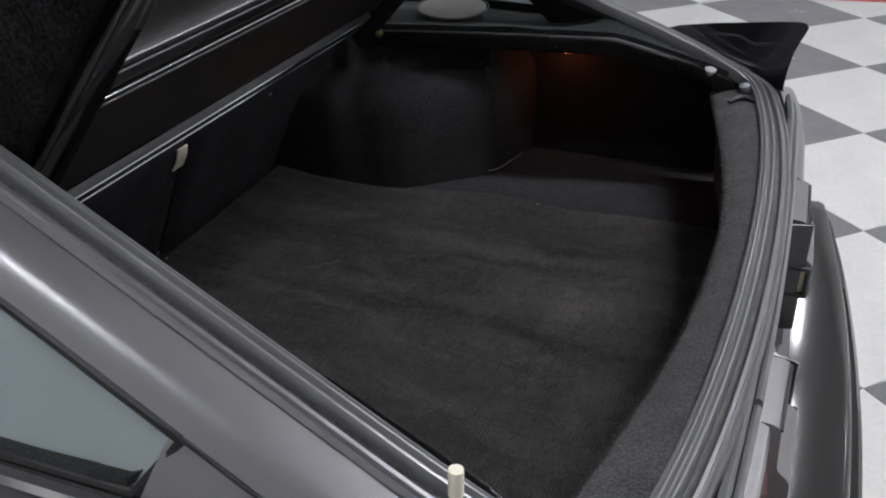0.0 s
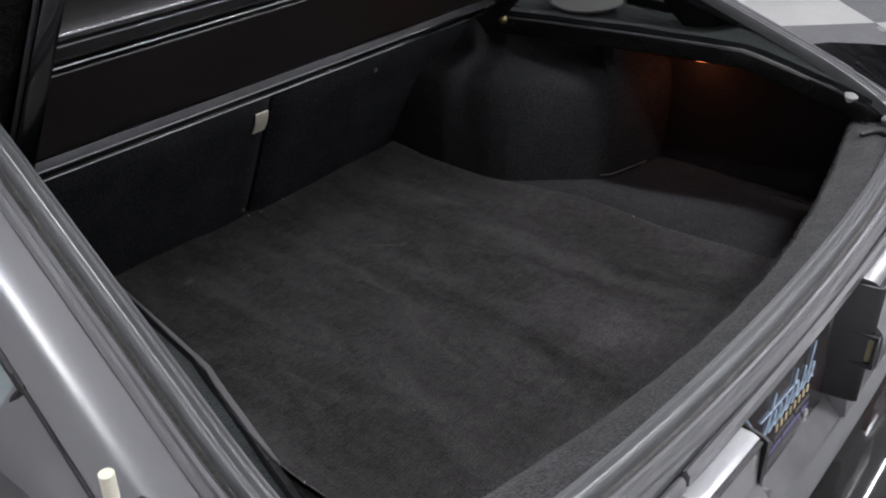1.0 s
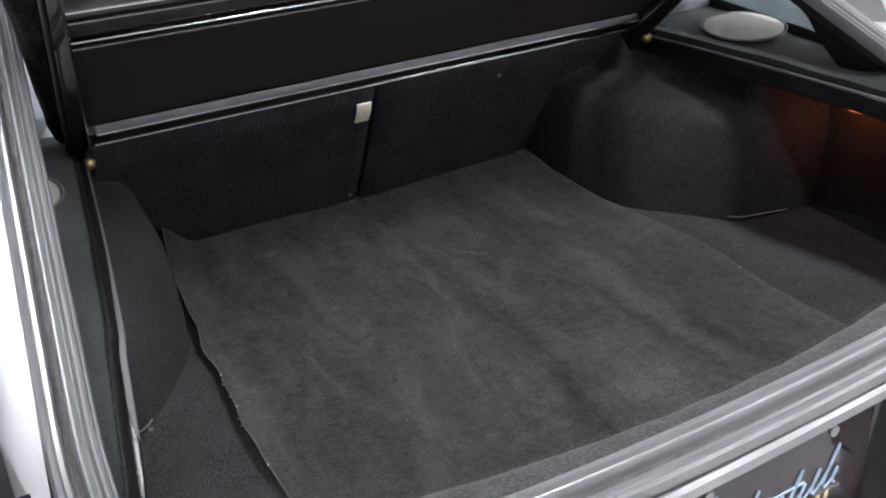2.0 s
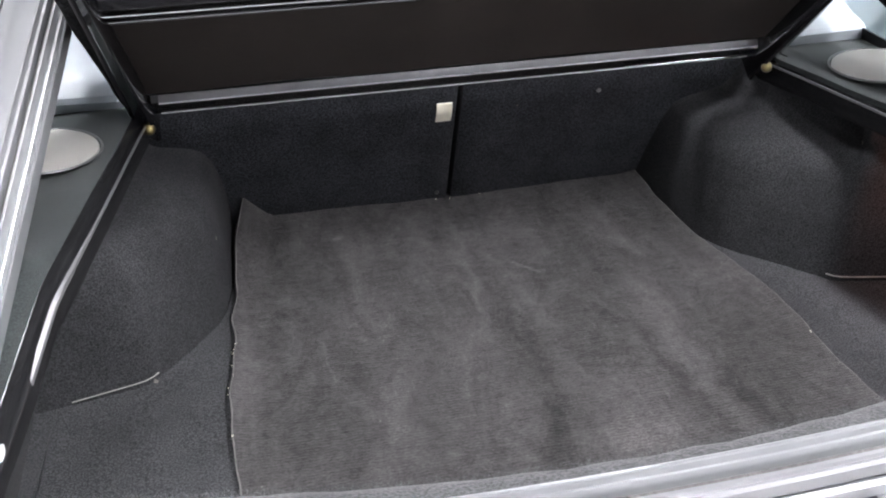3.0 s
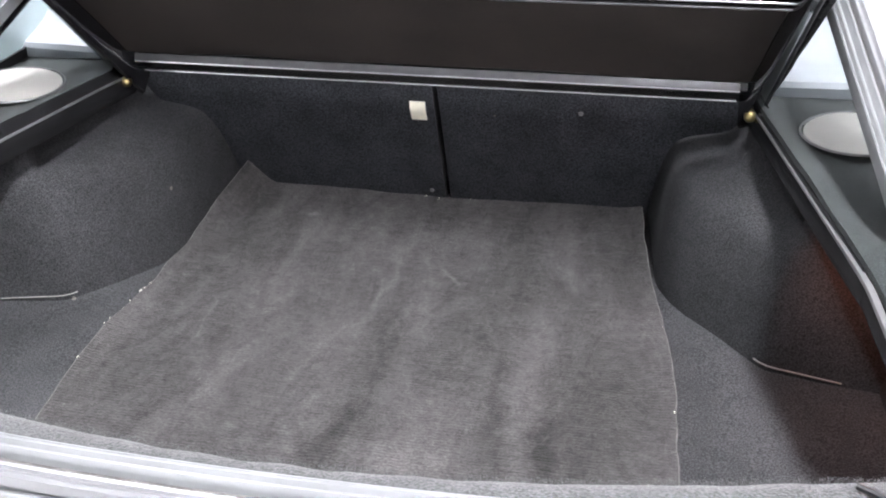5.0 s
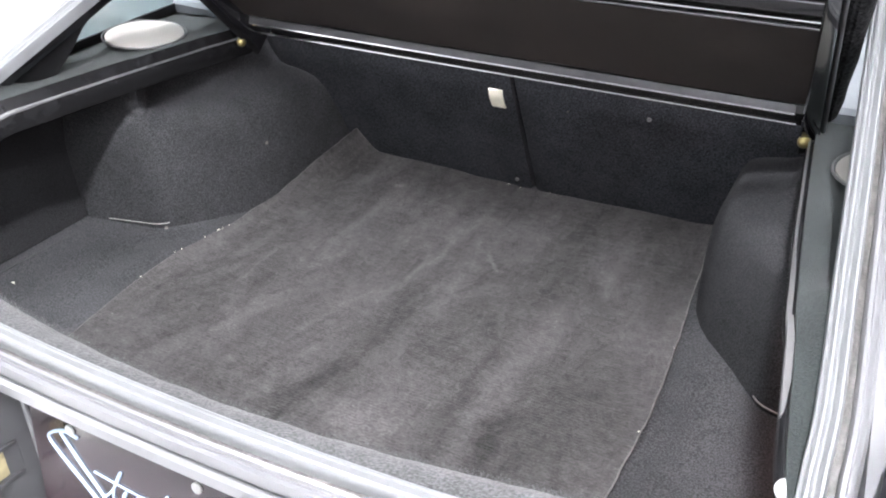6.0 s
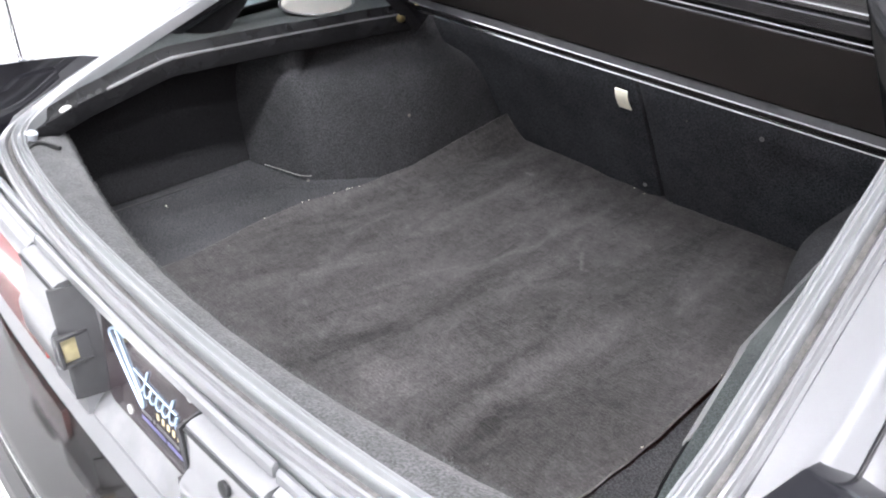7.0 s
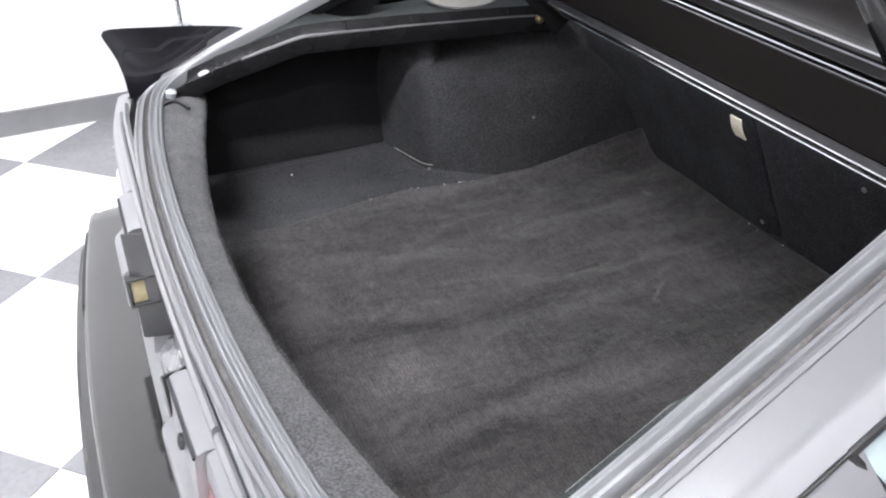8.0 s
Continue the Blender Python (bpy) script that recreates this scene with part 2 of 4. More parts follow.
M_SLATE = mat("side_panel_felt", (0.014, 0.014, 0.0154), 0.95, spec=0.1, sheen=0.05, grain=0.7, grain_scale=500, grain_col=0.4, blotch=0.2)
M_WHITE = mat("white_tile", (0.72, 0.72, 0.7), 0.22, spec=0.5, blotch=0.06, blotch_scale=3, rough_var=0.08, grain_col=0.03, grain_scale=60)
M_GREY = mat("grey_tile", (0.2, 0.2, 0.21), 0.25, spec=0.5, blotch=0.12, blotch_scale=4, rough_var=0.08, grain_col=0.06, grain_scale=60)
M_JOINT = mat("tile_joint", (0.25, 0.25, 0.24), 0.7, blotch=0.2)
M_WALL = mat("white_wall", (0.8, 0.8, 0.8), 0.7, grain=0.1, grain_scale=120, blotch=0.03, blotch_scale=1.5)
M_GREYWALL = mat("grey_wall", (0.34, 0.34, 0.35), 0.7, grain=0.1, grain_scale=120, blotch=0.04, blotch_scale=1.5)
M_CEIL = mat("ceiling_paint", (0.28, 0.28, 0.29), 0.8, blotch=0.04, blotch_scale=1)
M_BASE = mat("baseboard_grey", (0.16, 0.16, 0.165), 0.5, blotch=0.15, blotch_scale=5)
M_LIGHT = mat("light_panel", (0.945, 0.95, 1.0), 0.5, emit=LAMP)
M_NEARLIGHT = mat("bright_light_panel", (0.945, 0.95, 1.0), 0.5, emit=LAMP * 32)
M_RED = mat("red_paint", (0.5, 0.02, 0.02), 0.4, blotch=0.1)
M_TYRE = mat("tyre", (0.015, 0.015, 0.015), 0.7, blotch=0.3, grain=0.2, grain_scale=200)


def glass_material():
    m = bpy.data.materials.new("hazed_tinted_glass")
    m.use_nodes = True
    b = m.node_tree.nodes["Principled BSDF"]
    # pale, half-opaque colour stands in for the ceiling's reflection on the tint
    b.inputs["Base Color"].default_value = (0.5, 0.58, 0.6, 1)
    b.inputs["Transmission Weight"].default_value = 0.5
    b.inputs["Coat Weight"].default_value = 1.0
    b.inputs["Roughness"].default_value = 0.03
    b.inputs["IOR"].default_value = 1.45
    return m


M_GLASS = glass_material()


# ---- mesh helpers ----
def part(name, bm, material, parent=None, label="", smooth=True):
    """Links a bmesh as one mesh object under a thing or a part."""
    bmesh.ops.recalc_face_normals(bm, faces=bm.faces)
    me = bpy.data.meshes.new(name)
    bm.to_mesh(me)
    bm.free()
    for m in (material if isinstance(material, (list, tuple)) else [material]):
        me.materials.append(m)
    if smooth:
        me.shade_smooth()
        me.set_sharp_from_angle(angle=radians(52 if name == "wheel_arch_cover" else 38))
    ob = new(name, me)
    ob.parent = parent
    if label:
        ob["label"] = label
    return ob


def box(bm, a, b, bevel=0.0):
    """A box between two corners, with rounded edges."""
    t = bmesh.new()
    bmesh.ops.create_cube(t, size=1)
    lo, hi = Vector(a), Vector(b)
    for v in t.verts:
        v.co = Vector([(lo[i] + hi[i]) / 2 + v.co[i] * (hi[i] - lo[i]) for i in range(3)])
    if bevel:
        bmesh.ops.bevel(t, geom=list(t.edges), offset=bevel, segments=2, affect="EDGES", profile=0.5)
    join(bm, t)
    return bm


def join(bm, t, m=None):
    if m is not None:
        bmesh.ops.transform(t, matrix=m, verts=list(t.verts))
    made = {v: bm.verts.new(v.co) for v in t.verts}
    for f in t.faces:
        bm.faces.new([made[v] for v in f.verts])
    t.free()


def grid(bm, rows, close_u=False, caps=False):
    """A sheet through rows of points."""
    vs = [[bm.verts.new(p) for p in r] for r in rows]
    n = len(vs[0])
    for i in range(len(vs) - 1):
        for j in range(n if close_u else n - 1):
            k = (j + 1) % n
            try:
                bm.faces.new((vs[i][j], vs[i][k], vs[i + 1][k], vs[i + 1][j]))
            except ValueError:
                pass
    if caps:
        for r in (vs[0], vs[-1]):
            bm.faces.new(r)
    return vs


def thick(bm, rows, offset):
    """A closed slab: a sheet and its copy moved by offset."""
    o = Vector(offset)
    n, m = len(rows), len(rows[0])
    a = [[bm.verts.new(Vector(p)) for p in r] for r in rows]
    b = [[bm.verts.new(Vector(p) + o) for p in r] for r in rows]
    for i in range(n - 1):
        for j in range(m - 1):
            bm.faces.new((a[i][j], a[i][j + 1], a[i + 1][j + 1], a[i + 1][j]))
            bm.faces.new((b[i][j], b[i + 1][j], b[i + 1][j + 1], b[i][j + 1]))
    rim = [(0, j) for j in range(m)] + [(i, m - 1) for i in range(1, n)] + [(n - 1, j) for j in range(m - 2, -1, -1)] + [(i, 0) for i in range(n - 2, 0, -1)]
    for k in range(len(rim)):
        (i, j), (p, q) = rim[k], rim[(k + 1) % len(rim)]
        bm.faces.new((a[i][j], b[i][j], b[p][q], a[p][q]))
    return bm


def prism(bm, outline, offset):
    """A flat outline given depth."""
    a = [bm.verts.new(Vector(p)) for p in outline]
    b = [bm.verts.new(Vector(p) + Vector(offset)) for p in outline]
    bm.faces.new(a)
    bm.faces.new(list(reversed(b)))
    for i in range(len(a)):
        j = (i + 1) % len(a)
        bm.faces.new((a[i], a[j], b[j], b[i]))
    return bm


def sweep(bm, path, profile, outward, closed=True):
    """A profile of (u, v) carried along a path; u goes outward(point), v is square to it and to the path."""
    rows = []
    for i, p in enumerate(path):
        a, b = path[max(i - 1, 0)], path[min(i + 1, len(path) - 1)]
        t = (Vector(b) - Vector(a)).normalized()
        u = Vector(outward(Vector(p)))
        u = (u - t * u.dot(t)).normalized()
        v = t.cross(u).normalized()
        if v.z < 0:
            v = -v
        rows.append([Vector(p) + u * q[0] + v * q[1] for q in profile])
    grid(bm, rows, close_u=closed, caps=closed)
    return bm


def tube(bm, path, r, n=8):
    rows = []
    for i, p in enumerate(path):
        a, b = path[max(i - 1, 0)], path[min(i + 1, len(path) - 1)]
        t = (Vector(b) - Vector(a)).normalized()
        u = t.orthogonal().normalized() if i == 0 else (u - t * u.dot(t)).normalized()
        v = t.cross(u)
        rows.append([Vector(p) + (u * math.cos(k * 2 * math.pi / n) + v * math.sin(k * 2 * math.pi / n)) * r for k in range(n)])
    grid(bm, rows, close_u=True, caps=True)
    return bm


def smooth_path(pts, steps=8):
    """A smooth line through points."""
    pts = [Vector(p) for p in pts]
    out = []
    for i in range(len(pts) - 1):
        p0, p1, p2, p3 = pts[max(i - 1, 0)], pts[i], pts[i + 1], pts[min(i + 2, len(pts) - 1)]
        for k in range(steps):
            t = k / steps
            out.append(0.5 * ((2 * p1) + (p2 - p0) * t + (2 * p0 - 5 * p1 + 4 * p2 - p3) * t * t + (3 * p1 - p0 - 3 * p2 + p3) * t ** 3))
    out.append(pts[-1])
    return out


def disc(bm, centre, normal, r, depth, n=32, dome=0.0, rings=4):
    """A round plate, slightly domed."""
    n_ = Vector(normal).normalized()
    u = n_.orthogonal().normalized()
    v = n_.cross(u)
    c = Vector(centre)
    rows = [[c + (u * math.cos(a * 2 * math.pi / n) + v * math.sin(a * 2 * math.pi / n)) * r for a in range(n)]]
    for k in range(rings + 1):
        q = r * (1 - k / (rings + 0.5))
        h = depth + dome * (1 - (q / r) ** 2)
        rows.append([c + (u * math.cos(a * 2 * math.pi / n) + v * math.sin(a * 2 * math.pi / n)) * q + n_ * h for a in range(n)])
    grid(bm, rows, close_u=True, caps=True)
    return bm


def thing(name, at, label, category, kind="", group=""):
    return tagged(new(name), label, category, group, kind)


def wob(x, y, z=0.0, s=6.0):
    return noise.noise((x * s, y * s, z * s))


# ---- the showroom ----
XW, XE, YS, YN, ZC = -2.8, 7.2, -7.0, 9.0, 3.8


def room_wall(name, a, b, material=None, label="plain grey painted showroom wall"):
    ob = part(name, box(bmesh.new(), a, b), material or M_GREYWALL, None, smooth=False)
    return tagged(ob, label, "wall", kind="structure")


room_wall("wall_west", (XW - 0.6, YS, 0), (XW, YN, ZC), M_WALL, "plain white painted showroom wall")
# east and south walls are unseen; their white is added to brighten the rails' reflections
room_wall("wall_east", (XE, YS, 0), (XE + 0.15, YN, ZC), M_WALL, "plain white painted showroom wall")
room_wall("wall_south", (XW - 0.15, YS - 0.15, 0), (XE + 0.15, YS, ZC), M_WALL, "plain white painted showroom wall")
room_wall("wall_north", (XW - 0.15, YN, 0), (XE + 0.15, YN + 0.15, ZC))
tagged(part("ceiling", box(bmesh.new(), (XW - 0.15, YS - 0.15, ZC), (XE + 0.15, YN + 0.15, ZC + 0.15)), M_CEIL, None, smooth=False),
       "plain grey showroom ceiling", "ceiling", kind="structure")
bm = bmesh.new()
prism(bm, [(XW, YS, 0), (XW, YS, 0.095), (XW + 0.004, YS, 0.1), (XW + 0.012, YS, 0.096), (XW + 0.014, YS, 0.01), (XW + 0.02, YS, 0)], (0, YN - YS, 0))
tagged(part("baseboard", bm, M_BASE, None), "grey rubber baseboard along the white wall", "baseboard", kind="structure")
floor = part("floor", box(bmesh.new(), (XW - 0.6, YS, -0.12), (XE, YN, -0.004)), M_JOINT, None, smooth=False)
tagged(floor, "polished floor of white and grey checkered tiles laid diagonally", "floor", kind="structure")


def ceiling_light(material):
    th = tagged(new("ceiling_light"), "long white fluorescent ceiling light", "ceiling light", "ceiling lights")
    bm = bmesh.new()
    w, l = 0.34, 1.24
    for a, b in (((-l, -w, 0), (l, -w + 0.03, 0.07)), ((-l, w - 0.03, 0), (l, w, 0.07)), ((-l, -w + 0.03, 0), (-l + 0.03, w - 0.03, 0.07)), ((l - 0.03, -w + 0.03, 0), (l, w - 0.03, 0.07))):
        box(bm, a, b)
    part("frame", bm, M_CEIL, th, smooth=False)
    part("diffuser", box(bmesh.new(), (-l + 0.03, -w + 0.03, 0.012), (l - 0.03, w - 0.03, 0.05)), material, th, smooth=False)
    return th


LIGHTS = [(2.9, y, 90) for y in (0.8, 3.6)] + [(5.2, 0.7, 0), (6.3, 3.4, 90)] + [(-1.65, 4.0, 90)]
first_light = ceiling_light(M_LIGHT)
first_light.matrix_basis = pose(LIGHTS[0][0], LIGHTS[0][1], ZC - 0.072, 0, 0, LIGHTS[0][2])
for x, y, turn in LIGHTS[1:]:
    copy_thing(first_light, pose(x, y, ZC - 0.072, 0, 0, turn))
# narrow, brighter ones on either side of the boot
near_light = ceiling_light(M_NEARLIGHT)
near_light.matrix_basis = pose(0.95, -1.75, ZC - 0.072, 0, 0, 90) @ Matrix.Diagonal((0.6, 0.42, 1, 1))
copy_thing(near_light, pose(-0.75, -1.6, ZC - 0.072, 0, 0, 90) @ Matrix.Diagonal((0.6, 0.34, 1, 1)))
copy_thing(near_light, pose(2.5, -1.6, ZC - 0.072, 0, 0, 90) @ Matrix.Diagonal((0.6, 0.45, 1, 1)))
copy_thing(near_light, pose(-1.4, 0.9, ZC - 0.072, 0, 0, 90) @ Matrix.Diagonal((0.6, 0.6, 1, 1)))
# unseen row by the south wall, added to brighten reflections in the cover's rails
for x in (3.2, 4.8, 6.3):
    copy_thing(near_light, pose(x, -4.4, ZC - 0.072) @ Matrix.Diagonal((0.6, 0.4, 1, 1)))
for x in (3.9, 5.6):
    copy_thing(near_light, pose(x, -0.6, ZC - 0.072) @ Matrix.Diagonal((0.6, 0.28, 1, 1)))

# ---- the car: measures ----
FLOOR_Z = 0.66
MAT_Z = 0.67
PLATE_X = -0.012


def lip_y(x):
    return -0.409 + 0.279 * x * x - 0.14 * x ** 4


def seal_y(x):
    return -0.450 + 0.104 * x * x + 0.129 * x ** 4


def side_x(y):
    return 0.557 - 0.1375 * y


def side_z(y):
    return 1.04 + 0.40 * y


car = tagged(new("car"), "dark grey metallic coupe with its rear hatch open and carpeted boot", "car")

# ---- boot: floor, walls, sill ----
bm = bmesh.new()
nx, ny = 30, 24
rows = []
for j in range(ny + 1):
    y = -0.42 + j / ny * 0.9
    rows.append([((i / nx - 0.5) * 1.32, y, FLOOR_Z + 0.004 * wob((i / nx - 0.5) * 1.32, y, 0, 5) + 0.03 * max(0, abs((i / nx - 0.5) * 1.32) - 0.42) * (1 if y < 0.1 else 0)) for i in range(nx + 1)])
thick(bm, rows, (0, 0, -0.02))
part("boot_floor", bm, M_CARPET, car, "charcoal carpeted boot floor")


def sill_carpet():
    bm = bmesh.new()
    rows = []
    for i in range(61):
        x = -0.612 + i / 60 * 1.224
        yl, ys = lip_y(x), seal_y(x)
        n = 0.0018 * wob(x, 0, 0, 25)
        rows.append([(x, yl - 0.030, FLOOR_Z), (x, yl - 0.022, 0.76), (x, yl - 0.012, 0.815), (x, yl - 0.003 + n, 0.832), (x, yl + n, 0.839),
                     (x, yl - 0.006 + n, 0.846 + n), (x, (yl * 2 + ys) / 3, 0.853 + n), (x, (yl + 2 * ys) / 3, 0.858 + n), (x, ys - 0.004, 0.861)])
    thick(bm, rows, (0, -0.006, -0.006))
    return part("sill_carpet", bm, M_LIP, car, "grey looped carpet over the boot sill")


lip_carpet = sill_carpet()


def fuzz(name, line, count, length, material, parent, seed, lean):
    """Loose pile standing out along an edge: thin blades in one mesh."""
    rnd = random.Random(seed)
    verts, faces = [], []
    for _ in range(count):
        k = rnd.randrange(len(line) - 1)
        p = Vector(line[k]).lerp(Vector(line[k + 1]), rnd.random()) + Vector((0, rnd.uniform(-0.006, 0.001), rnd.uniform(-0.012, 0.004)))
        d = (Vector(lean) + Vector((rnd.uniform(-1, 1), rnd.uniform(-0.6, 0.6), rnd.uniform(-0.6, 0.8)))).normalized() * length * rnd.uniform(0.5, 1.2)
        w = Vector((rnd.uniform(-1, 1), rnd.uniform(-1, 1), 0)).normalized() * 0.0005
        n = len(verts)
        verts += [p - w, p + w, p + d]
        faces.append((n, n + 1, n + 2))
    me = bpy.data.meshes.new(name)
    me.from_pydata(verts, [], faces)
    me.materials.append(material)
    ob = new(name, me)
    ob.parent = parent
    return tagged(ob, kind="stuff")


fuzz("sill_fuzz", [(x, lip_y(x) + 0.001, 0.842) for x in [-0.60 + k * 0.02 for k in range(61)]], 9000, 0.0035, M_LIP, lip_carpet, 3, (0, 0.9, 0.4))
for s in (-1, 1):
    slit = smooth_path([(s * (0.524 + 0.016 * (s < 0)), -0.411, 0.8625), (s * (0.540 + 0.018 * (s < 0)), -0.393, 0.8625), (s * (0.538 + 0.016 * (s < 0)), -0.379, 0.861), (s * 0.521, -0.366, 0.8585)], 5)
    part("fold", tube(bmesh.new(), slit, 0.0032, 6), M_DARKRUB, lip_carpet)


def side_wall(s):
    bm = bmesh.new()
    rows = []
    for j in range(13):
        y = -0.42 + j / 12 * 0.50
        rows.append([(s * (0.645 + 0.012 * math.sin(k / 8 * math.pi) + 0.02 * max(0, -y - 0.1) + 0.003 * wob(y, k * 0.05, s, 8)), y, FLOOR_Z + 0.01 + k / 8 * (min(0.925, side_z(y) - 0.055) - FLOOR_Z - 0.01)) for k in range(9)])
    thick(bm, rows, (s * 0.01, 0, 0))
    part("side_panel", bm, M_SLATE, car, "black felt boot side panel")


def wheel_arch(s):
    """Carpeted bulge over the wheel, with a bevelled rear end."""
    bm = bmesh.new()
    corners = [(0.366, 0.475), (0.373, 0.40), (0.380, 0.26), (0.386, 0.225), (0.396, 0.195), (0.412, 0.165), (0.494, 0.062), (0.501, 0.054), (0.510, 0.048), (0.522, 0.044), (0.640, 0.016), (0.67, 0.012)]
    pts = []
    for (xa, ya), (xb, yb) in zip(corners, corners[1:]):
        k = 1 if math.hypot(xb - xa, yb - ya) < 0.025 else 6
        pts += [Vector((xa + (xb - xa) * i / k, ya + (yb - ya) * i / k, 0)) for i in range(k)]
    pts.append(Vector((*corners[-1], 0)))
    for q in pts:
        q.x += (-0.016 if s > 0 else 0.010) * min(1.0, max(0.0, (q.y - 0.12) / 0.12))
    prof = [(0.000, 0.0), (0.001, 0.04), (0.004, 0.09), (0.009, 0.13), (0.016, 0.155), (0.027, 0.173), (0.044, 0.182), (0.064, 0.187), (0.086, 0.191), (0.101, 0.198), (0.112, 0.216), (0.122, 0.255)]
    rows = []
    for i, p in enumerate(pts):
        a, b = pts[max(0, i - 1)], pts[min(len(pts) - 1, i + 1)]
        t = (b - a).normalized()
        inward = Vector((-t.y, t.x, 0))
        if inward.x < 0:
            inward = -inward
        f = min(1, max(0, (0.42 - p.y) / 0.40))
        k = 1.0 - 0.82 * min(1.0, max(0.0, (p.x - 0.478) / 0.05))
        rows.append([(s * (p.x + inward.x * u * k), p.y + inward.y * u * k + 0.0, FLOOR_Z + v * (1 + 0.06 * f) + 0.002 * wob(p.x, p.y, v, 14)) for u, v in prof])
    thick(bm, rows, (s * 0.012, 0.012, 0))
    ob = part("wheel_arch_cover", bm, M_ARCH, car, "charcoal moulded carpet over the wheel arch")
    # pale piping on the lower rear edge
    line = [(s * p.x, p.y - 0.003, FLOOR_Z + 0.012) for p in pts if 0.484 < p.x < 0.606]
    part("piping", tube(bmesh.new(), line, 0.0012 if s > 0 else 0.0008, 6), M_PIPE, ob, "thin pale edge piping")


for s in (-1, 1):
    side_wall(s)
    wheel_arch(s)
    part("floor_seam", tube(bmesh.new(), [(s * (0.622 + 0.012 * k / 4), -0.012 - k * 0.07, FLOOR_Z + 0.0045 + 0.0004 * k) for k in range(5)], 0.0022, 6), M_DARKRUB, car)


part("lint", tube(bmesh.new(), [(-0.588, -0.193, FLOOR_Z + 0.007), (-0.586, -0.192, FLOOR_Z + 0.008), (-0.583, -0.1925, FLOOR_Z + 0.007)], 0.0007, 5), M_TAG, car, "white fleck of lint")


# ---- rear seat backs ----
def back_y(z):
    return 0.462 - 0.41 * (z - FLOOR_Z)


def seat_back(x0, x1, name="seat_back"):
    bm = bmesh.new()
    rows = []
    n = 22
    for i in range(n + 1):
        x = x0 + (x1 - x0) * i / n
        e = min(1, min(x - x0, x1 - x) / 0.012)
        r = 0.010 * (1 - math.sqrt(max(0, 1 - (1 - e) ** 2)))
        rows.append([(x, back_y(z) + r + 0.0025 * wob(x, z, 1, 9), z) for z in [0.64 + k / 14 * 0.30 for k in range(15)]])
    thick(bm, rows, (0, 0.06, 0.0))
    return part(name, bm, M_SEATFELT, car, "dark blue-grey felt back of the folding seat")


left_back = seat_back(-0.50, -0.0045)
right_back = seat_back(0.0045, 0.50)
# backing in the gap
part("seat_gap", box(bmesh.new(), (-0.02, 0.485, 0.66), (0.02, 0.51, 0.86)), M_GAP, car)
# pull tab by the seam
bm = bmesh.new()
rows = []
for k in range(7):
    z = 0.846 + k / 6 * 0.036
    b_ = 0.003 + 0.003 * math.sin(k / 6 * math.pi)
    rows.append([(-0.040 + i / 3 * 0.025 + 0.001 * wob(k, i), back_y(z) - b_, z) for i in range(4)])
thick(bm, rows, (0, 0.002, 0.001))
part("pull_tab", bm, M_TAG, left_back, "cream fabric pull tab")
for x, z, ob in ((-0.025, 0.684, left_back), (0.232, 0.878, right_back)):
    part("snap_button", disc(bmesh.new(), (x, back_y(z) - 0.002, z), (0, -1, -0.35), 0.0038, 0.002, 12, 0.001, 2), M_SATIN, ob)


# ---- speaker shelves, rails ----
RAIL = [(0.472, 0.30, 0.945), (0.486, 0.20, 0.950), (0.513, 0.02, 0.955), (0.541, -0.150, 0.956), (0.547, -0.172, 0.951), (0.573, -0.303, 0.914), (0.600, -0.395, 0.874)]


def rail_at(y):
    for a, b in zip(RAIL, RAIL[1:]):
        if b[1] <= y <= a[1]:
            f = (y - a[1]) / (b[1] - a[1])
            return Vector(a).lerp(Vector(b), f)
    return Vector(RAIL[0] if y > RAIL[0][1] else RAIL[-1])


